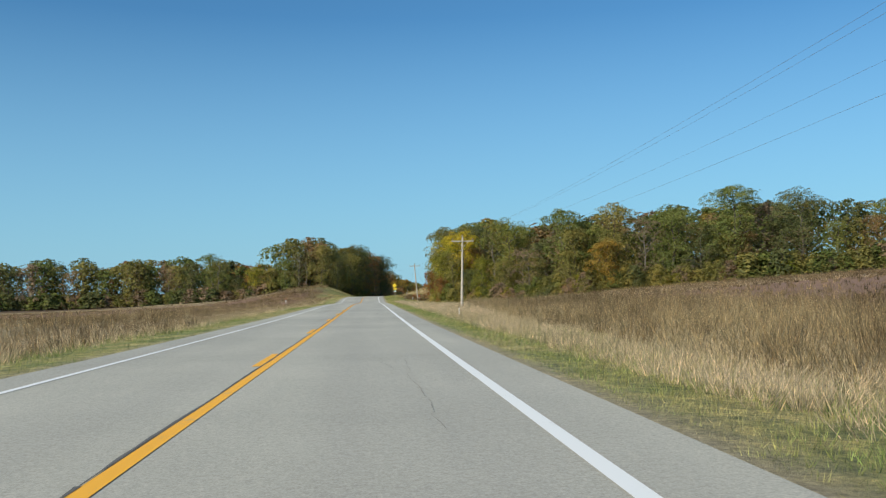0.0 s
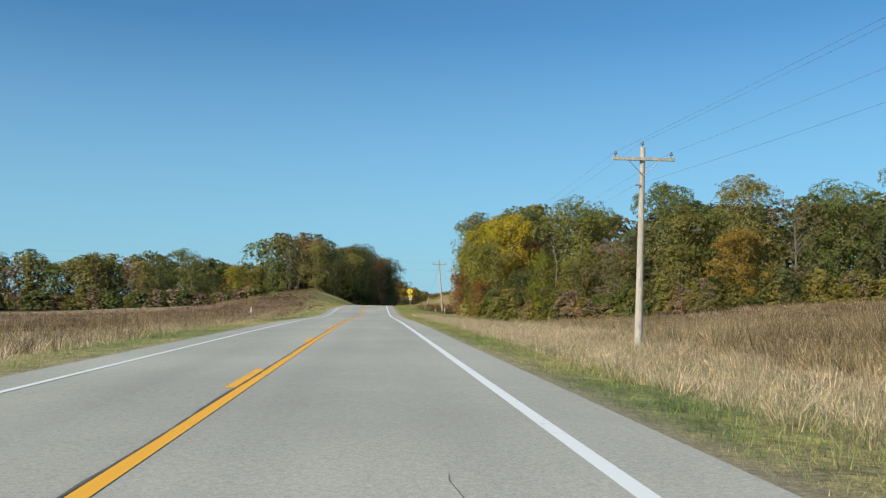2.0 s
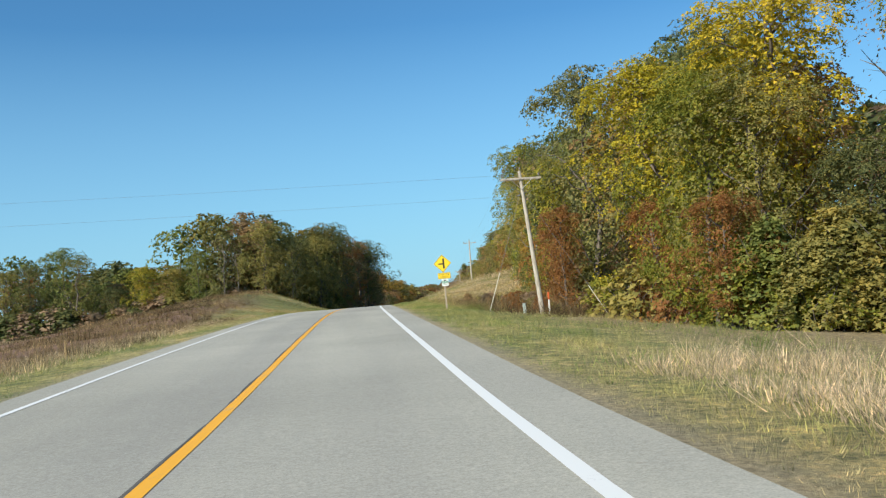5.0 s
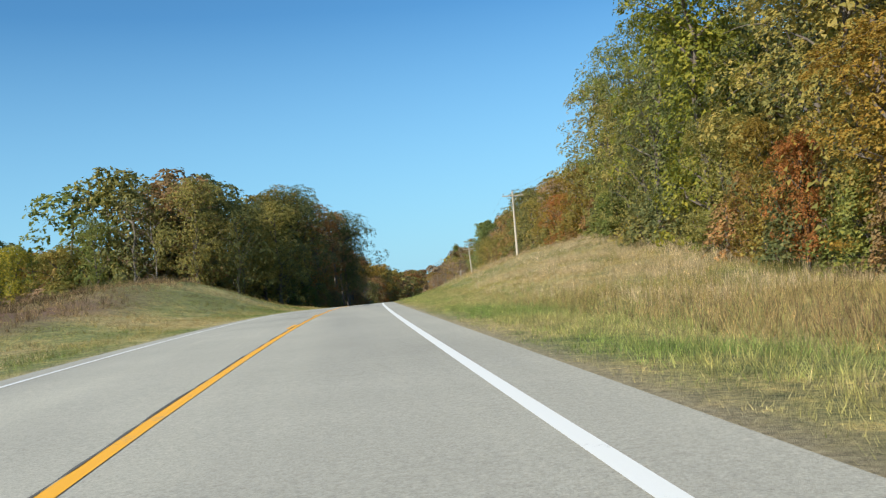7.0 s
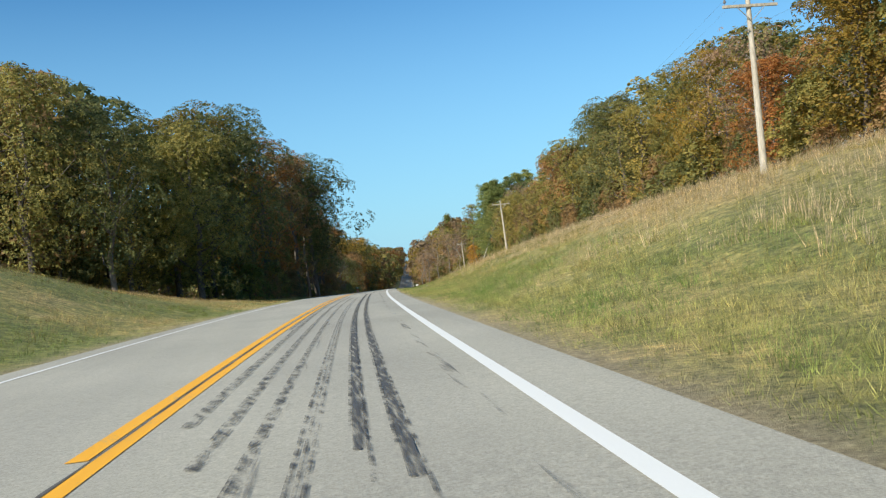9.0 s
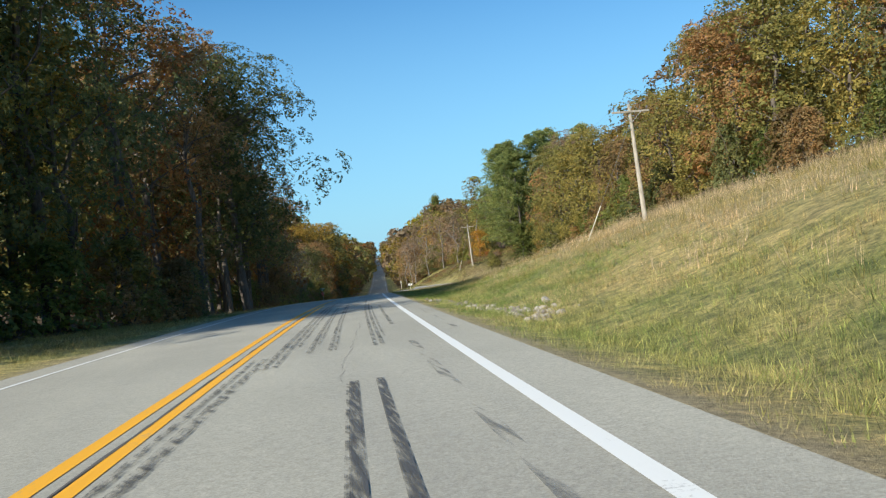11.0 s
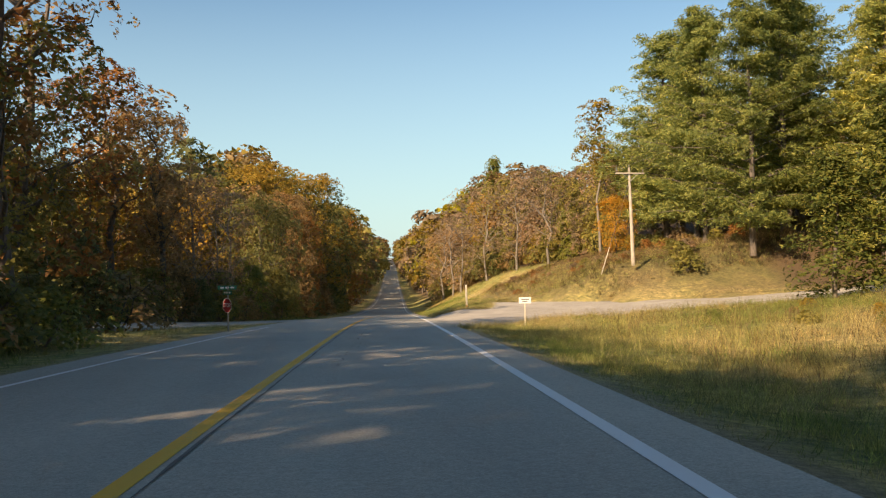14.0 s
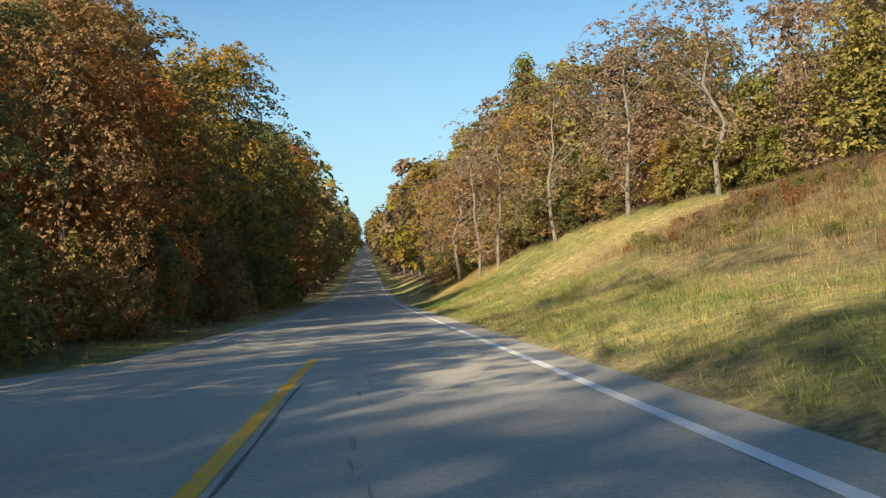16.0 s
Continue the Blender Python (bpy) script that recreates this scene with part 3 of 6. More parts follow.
def broadleaf(name, seed, h, spread, low, count, size, clumps, fine=True, thick=1.0, bark=None, airy=0.0):
    """A broadleaved tree h high: rounded lobes of leaves from low to h, spread wide each way."""
    rng = np.random.default_rng(seed)
    r0 = (0.013 * h + 0.03) * thick
    top = np.array([rng.normal() * 0.4, rng.normal() * 0.4, h * 0.88])
    spine = crooked(rng, (0, 0, -0.4), top, 7, 0.025)
    wood = [tube(spine, np.linspace(r0 * 1.15, r0 * 0.15, 7), 7 if fine else 3)]

    def shell(k, an):
        lop = 1 + 0.16 * np.sin(an * 2 + seed) + 0.14 * np.sin(an * 3 + 2 * seed + k * 5)
        return spread * np.sin(np.pi * np.clip(k * 0.8 + 0.13, 0, 1)) ** 0.5 * lop

    tips = []
    for i in range(11 if fine else 4):
        k, an = rng.uniform(0.12, 0.92), i * 2.4 + rng.normal() * 0.4
        r = float(shell(k, an)) * rng.uniform(0.6, 0.8)
        end = np.array([r * math.cos(an) + top[0] * k, r * math.sin(an) + top[1] * k, low + (h - low) * k])
        z = min(max(end[2] - r * rng.uniform(0.5, 1.1), 0.12 * h), 0.8 * h)
        base = np.array([np.interp(z, spine[:, 2], spine[:, 0]), np.interp(z, spine[:, 2], spine[:, 1]), z])
        limb = crooked(rng, base, end, 5, 0.05)
        wood.append(tube(limb, np.linspace(r0 * 0.4, r0 * 0.07, 5), 4 if fine else 3))
        tips += [limb[3], limb[4]]
        if fine:
            for j in range(3):
                b0 = limb[rng.integers(1, 5)]
                e0 = b0 + rng.normal(size=3) * np.array([1, 1, 0.5]) * r * 0.3 + np.array([0, 0, r * 0.1])
                wood.append(tube(crooked(rng, b0, e0, 4, 0.05), np.linspace(r0 * 0.12, r0 * 0.025, 4), 3))
                tips.append(e0)
    # lobes of the crown, each a cap of leafy tufts over a shaded inside
    need = max(0, int(clumps * 0.6) - len(tips) // 2)
    k, an = rng.beta(1.25, 1.1, need), rng.uniform(0, 2 * np.pi, need)
    rad = shell(k, an) * rng.uniform(0.68, 0.95, need)
    extra = np.stack([rad * np.cos(an) + top[0] * k, rad * np.sin(an) + top[1] * k, low + (h - low) * (0.03 + 0.94 * k)], 1)
    n_top = int(clumps * 0.2)          # the lobes that roof the crown
    an, r = rng.uniform(0, 2 * np.pi, n_top), spread * 0.7 * np.sqrt(rng.uniform(0, 1, n_top))
    roof = np.stack([r * np.cos(an) + top[0], r * np.sin(an) + top[1], np.full(n_top, 2.0 * h)], 1)
    C = np.concatenate([np.array(tips)[::2], extra, roof])
    C = C[C[:, 2] > low * 0.8]
    rc = spread * rng.uniform(0.19, 0.34, len(C))
    off = np.hypot(C[:, 0] - top[0], C[:, 1] - top[1]) / (1.06 * spread)
    dome = h - (h - low) * 0.46 * (1 - np.sqrt(np.maximum(0, 1 - off ** 2))) - rng.uniform(0.7, 1.9, len(C)) * rc
    C[:, 2] = np.minimum(C[:, 2], dome)
    w = rc ** 2 * rng.uniform(0.6, 1.0, len(C)) * rng.uniform(1 - airy, 1, len(C)) ** 2
    per = 11 if fine else 6
    n_t = int(count * (0.96 if airy > 0 else 0.88 if fine else 0.8)) // per
    pick = rng.choice(len(C), n_t, p=w / w.sum())
    side_ = (C[pick] - np.array([0, 0, low + 0.42 * (h - low)])) / spread
    d = rng.normal(size=(n_t, 3)) * 0.75 + 0.55 * side_ + np.array([0, 0, 0.12])
    d /= np.linalg.norm(d, axis=1)[:, None]
    heart = C[pick] + d * rng.uniform(0.8, 1.04, (n_t, 1)) * rc[pick][:, None] * np.array([1.08, 1.08, 0.88])
    axis = 0.85 * d + 0.3 * side_ + np.array([0, 0, 0.22])
    axis /= np.linalg.norm(axis, axis=1)[:, None]
    P, out = tufts(rng, heart, axis, size * (rng.uniform(1.1, 2.3, n_t) if fine else rng.uniform(0.8, 1.4, n_t)), per)
    m = count - len(P)
    k, an = rng.beta(1.3, 1.2, m), rng.uniform(0, 2 * np.pi, m)
    r = shell(k, an) * rng.uniform(0.12, 0.62, m)
    inner = np.stack([r * np.cos(an) + top[0] * k, r * np.sin(an) + top[1] * k, low + (h - low) * (0.05 + 0.9 * k)], 1)
    P = np.concatenate([P, inner])
    out = np.concatenate([out, np.stack([np.cos(an), np.sin(an), 0.5 + 0 * an], 1)])
    V, F = leaves(rng, P, np.concatenate([np.full(len(P) - m, size), np.full(m, size * 1.7)]), out)
    wv, wf = join(wood)
    return mesh_of(name + "_trunk", wv, wf, bark or BARK, True), mesh_of(name + "_crown", V, F)


def bush(name, seed, h, spread, count, size):
    rng = np.random.default_rng(seed)
    wood = []
    for i in range(5):
        an = i * 1.3 + rng.normal() * 0.3
        e0 = (math.cos(an) * spread * 0.5, math.sin(an) * spread * 0.5, h * rng.uniform(0.6, 0.95))
        wood.append(tube(crooked(rng, (0, 0, -0.2), e0, 4, 0.08), np.linspace(0.04, 0.012, 4), 3))
    per, n = 8, count // 8
    z = rng.uniform(0.04, 1, n) ** 0.8
    an = rng.uniform(0, 2 * np.pi, n)
    lump = 0.82 + 0.2 * np.sin(3 * an + seed) * np.sin(7 * z + seed) + 0.12 * np.sin(8 * an - 5 * z)
    rad = spread * np.sqrt(rng.uniform(0.3, 1, n)) * (1.05 - 0.75 * z ** 2) * lump
    C = np.stack([rad * np.cos(an), rad * np.sin(an), z * h * 0.95 * (0.9 + 0.15 * lump)], 1)
    axis = np.stack([np.cos(an) * 0.6, np.sin(an) * 0.6, 0.3 + 0.6 * z], 1) + rng.normal(size=(n, 3)) * 0.25
    axis /= np.linalg.norm(axis, axis=1)[:, None]
    P, out = tufts(rng, C, axis, size * rng.uniform(0.9, 1.9, n), per)
    V, F = leaves(rng, P, size, out)
    V[:, 2] = np.maximum(V[:, 2], 0.02)
    wv, wf = join(wood)
    return mesh_of(name + "_trunk", wv, wf, BARK, True), mesh_of(name + "_crown", V, F)


def conifer(name, seed, h, spread, low, count, size, cone=False):
    """A conifer: whorls of level boughs with needle tufts, or a dense cone."""
    rng = np.random.default_rng(seed)
    spine = crooked(rng, (0, 0, -0.4), (0.2, 0.1, h * 0.98), 7, 0.006)
    wood = [tube(spine, np.linspace(0.014 * h, 0.02, 7), 7)]
    C, D = [], []
    z = low
    while z < h * 0.97:
        k = (z - low) / (h - low)
        reach = spread * ((1 - k) ** 0.8 if cone else min(0.8 + 1.0 * k, 1.4 * (1 - k) ** 0.78) * rng.uniform(0.65, 1.15)) + 0.25
        for i in range(9 if cone else max(4, int(9 * (1 - k) + 2))):
            an = rng.uniform(0, 2 * np.pi)
            rr = reach * rng.uniform(0.55, 1.1)
            rise = rr * (rng.uniform(0.2, 0.6) if cone else rng.uniform(0.05, 0.3) + 0.45 * k)
            b0 = np.array([0.1 * k, 0.1 * k, z + rng.uniform(-0.5, 0.5) * (h - low) / 15])
            e0 = b0 + np.array([math.cos(an) * rr, math.sin(an) * rr, rise])
            if not cone:
                wood.append(tube(crooked(rng, b0, e0, 3, 0.03), np.linspace(0.05 * (1 - k) + 0.02, 0.012, 3), 3))
            for q_ in np.linspace(0.3, 1.0, 7):
                C.append(b0 + (e0 - b0) * q_)
                D.append(((0.2 if cone else 0.16) + 0.3 * math.sin(math.pi * (0.2 + 0.7 * q_))) * (1 if cone else 1.15 - 0.5 * k))
        z += (h - low) / (15 if cone else 16) * rng.uniform(0.7, 1.3) * (1.15 - 0.45 * k)
    C, D = np.array(C), np.array(D)
    per = 14 if not cone else 9
    n = count // per
    pick = rng.integers(0, len(C), n)
    heart = C[pick] + rng.normal(size=(n, 3)) * np.array([1, 1, 0.3 if not cone else 0.6]) * D[pick][:, None] * (1.45 if not cone else 0.8)
    away = heart * np.array([1, 1, 0])
    away /= np.linalg.norm(away, axis=1)[:, None] + 1e-9
    axis = away * (0.35 if not cone else 0.8) + np.array([0, 0, 1.0]) + rng.normal(size=(n, 3)) * 0.15
    axis /= np.linalg.norm(axis, axis=1)[:, None]
    P, out = tufts(rng, heart, axis, size * rng.uniform(0.8, 1.4, n), per)
    V, F = leaves(rng, P, size, out * (0.6 if not cone else 0.9), 0.26 if not cone else 0.42)
    wv, wf = join(wood)
    return mesh_of(name + "_trunk", wv, wf, BARK, True), mesh_of(name + "_crown", V, F)


FINE = [broadleaf("oak", 11, 18, 5.4, 0.4, 21000, 0.185, 120), broadleaf("maple", 12, 17, 4.8, 0.3, 20000, 0.185, 110),
        broadleaf("hickory", 13, 20, 4.6, 0.5, 20000, 0.185, 120), broadleaf("ash", 14, 15, 4.6, 0.3, 19000, 0.185, 105),
        broadleaf("elm", 15, 19, 5.6, 1.0, 21000, 0.185, 120)]
SOFT = [broadleaf("oak", 65, 17, 5.0, 0.4, 9800, 0.245, 100), broadleaf("maple", 66, 16, 4.6, 0.3, 9300, 0.245, 95), broadleaf("elm", 67, 18, 5.2, 0.6, 9800, 0.245, 100)]
NEAR = [broadleaf("oak", 16, 18, 5.3, 1.0, 3800, 0.4, 90), broadleaf("maple", 17, 17, 4.7, 0.8, 3700, 0.4, 85), broadleaf("ash", 18, 19, 5.0, 1.2, 3800, 0.4, 85)]
OPEN = [broadleaf("oak", 61, 20, 5.2, 3.0, 7000, 0.23, 110, airy=0.85), broadleaf("maple", 62, 18, 4.6, 1.5, 6600, 0.23, 100, airy=0.85),
        broadleaf("ash", 63, 19, 4.8, 2.5, 6600, 0.23, 100, airy=0.85), broadleaf("elm", 64, 21, 5.4, 5.0, 6400, 0.23, 105, airy=0.9)]
OVER = [broadleaf("oak", 68, 21, 6.4, 4.5, 27000, 0.19, 130), broadleaf("oak", 69, 20, 6.2, 4.0, 23000, 0.19, 125)]
STEMS = [broadleaf("oak", 91, 20, 3.8, 9.0, 5200, 0.2, 70, airy=0.6, thick=0.75), broadleaf("oak", 92, 19, 3.6, 8.0, 5000, 0.2, 70, airy=0.6, thick=0.65)]
MID = [broadleaf("mid_oak", 21, 18, 5.4, 0.8, 1500, 0.6, 80, False), broadleaf("mid_maple", 22, 17, 4.8, 0.6, 1450, 0.6, 75, False),
       broadleaf("mid_elm", 23, 19, 5.2, 1.0, 1500, 0.6, 75, False)]
FAR = [broadleaf("far_oak", 26, 18, 5.6, 0.8, 850, 0.95, 60, False), broadleaf("far_maple", 27, 17, 5.0, 0.6, 820, 0.95, 55, False),
       broadleaf("far_elm", 28, 19, 5.4, 1.0, 850, 0.95, 55, False)]
DEEP = [broadleaf("deep_oak", 71, 17, 5.6, 2.0, 620, 1.0, 40, False), broadleaf("deep_elm", 72, 18, 5.2, 2.0, 620, 1.0, 40, False)]
THIN = [broadleaf("bare", 31, 17, 4.2, 4.0, 900, 0.17, 90, True, 0.7, BARK_PALE), broadleaf("sparse", 32, 15, 4.6, 2.0, 5000, 0.19, 130, True, 0.7, BARK_PALE, 0.6), broadleaf("sparse", 34, 14, 4.2, 1.5, 4500, 0.19, 120, True, 0.7, BARK_PALE, 0.6)]
TALL = [broadleaf("poplar", 36, 17, 2.4, 7.5, 4200, 0.22, 80, True, 0.58, BARK_PALE)]
PINES = [conifer("pine", 41, 23, 6.5, 2.6, 44000, 0.42), conifer("pine", 42, 21, 6.1, 2.4, 42000, 0.42)]
CEDARS = [conifer("cedar", 43, 9, 2.2, 0.3, 8500, 0.27, True)]
TALL_BUSHES = [bush("thicket", 55, 5.5, 2.4, 4000, 0.21), bush("thicket", 56, 5.0, 2.8, 4000, 0.21)]
FAR_BUSHES = [bush("far_shrub", 57, 3.2, 1.9, 520, 0.4), bush("far_shrub", 58, 4.0, 2.2, 560, 0.42)]
BRUSH = [bush("brush", 81, 2.2, 1.8, 640, 0.27), bush("brush", 82, 2.6, 1.6, 680, 0.27)]
BUSHES = [bush("shrub", 51, 2.6, 1.7, 1500, 0.19), bush("shrub", 52, 1.9, 1.9, 1400, 0.18), bush("shrub", 53, 3.8, 2.0, 2100, 0.2)]
COLOUR_WORDS = {"green": "green", "dark": "dark green", "olive": "olive-green turning", "yellow": "bright yellow", "lime": "yellow-green", "gold": "golden-orange",
                "rust": "rust-red", "brown": "brown", "grey": "grey-brown withered", "pine": "blue-green needled", "cedar": "dense dark green"}


def shrub(s, u, h, c, lab, spread):
    plant("shrub", random.choice(TALL_BUSHES if h > 3.2 else BUSHES), s, u, h, c, lab, spread)


def plant(kind, proto, s, u, height, colour, word, spread=1.0, turn=None, lean=0.0, bark=None):
    tr, cr = proto
    k = 0.96 * height / HEIGHT[tr.name]
    e0 = new(kind)
    e0.empty_display_size = 0.3
    e0.matrix_basis = pose(*spot(s, u, -0.05), 0, lean, random.uniform(0, 360) if turn is None else turn) @ Matrix.Diagonal((k * spread, k * spread, k, 1))
    part("trunk", tr, None, e0)
    c = part("crown", cr, None, e0)
    if not cr.materials:
        cr.materials.append(LEAF[colour])
    c.material_slots[0].link = "OBJECT"
    c.material_slots[0].material = LEAF[colour]
    return tagged(e0, word, "shrub" if kind == "shrub" else "tree")


HEIGHT = {}
for pr in FINE + SOFT + OPEN + OVER + STEMS + DEEP + NEAR + MID + FAR + THIN + TALL + PINES + CEDARS + BUSHES + BRUSH + TALL_BUSHES + FAR_BUSHES:
    z = np.empty(len(pr[1].vertices) * 3, np.float32)
    pr[1].vertices.foreach_get("co", z)
    HEIGHT[pr[0].name] = float(np.percentile(z[2::3], 99.5))

RIGHT_MIX = [(150, {"green": 5, "olive": 5, "dark": 5, "grey": 1.5, "brown": 1}),
             (205, {"olive": 5, "green": 5, "dark": 5, "grey": 1, "brown": 1}),
             (270, {"olive": 5, "dark": 5, "green": 3, "brown": 2, "gold": 0.6, "grey": 1}),
             (345, {"olive": 5, "green": 2, "dark": 3, "gold": 1, "brown": 2, "grey": 1}),
             (420, {"olive": 6, "dark": 3, "brown": 2, "gold": 1, "grey": 2}),
             (520, {"gold": 2, "olive": 5, "brown": 2, "grey": 4, "dark": 2}),
             (600, {"gold": 2, "olive": 5, "brown": 2, "grey": 8, "dark": 1}),
             (2000, {"brown": 2, "gold": 3, "grey": 4, "olive": 4, "yellow": 0.5})]
LEFT_MIX = [(340, {"dark": 5, "olive": 4, "green": 3, "grey": 1, "brown": 1.5}),
            (384, {"dark": 6, "olive": 4, "green": 1, "brown": 2, "gold": 0.4}),
            (460, {"brown": 4.5, "dark": 2.5, "olive": 2.5, "gold": 2.5, "rust": 4.5, "green": 0.5}),
            (560, {"gold": 3, "olive": 4, "brown": 4, "rust": 2.5, "dark": 4.5}),
            (2000, {"gold": 3, "brown": 4, "rust": 2, "dark": 1, "olive": 3})]


def colour_at(mixes, s):
    for end, m in mixes:
        if s < end:
            break
    return random.choices(list(m), list(m.values()))[0]


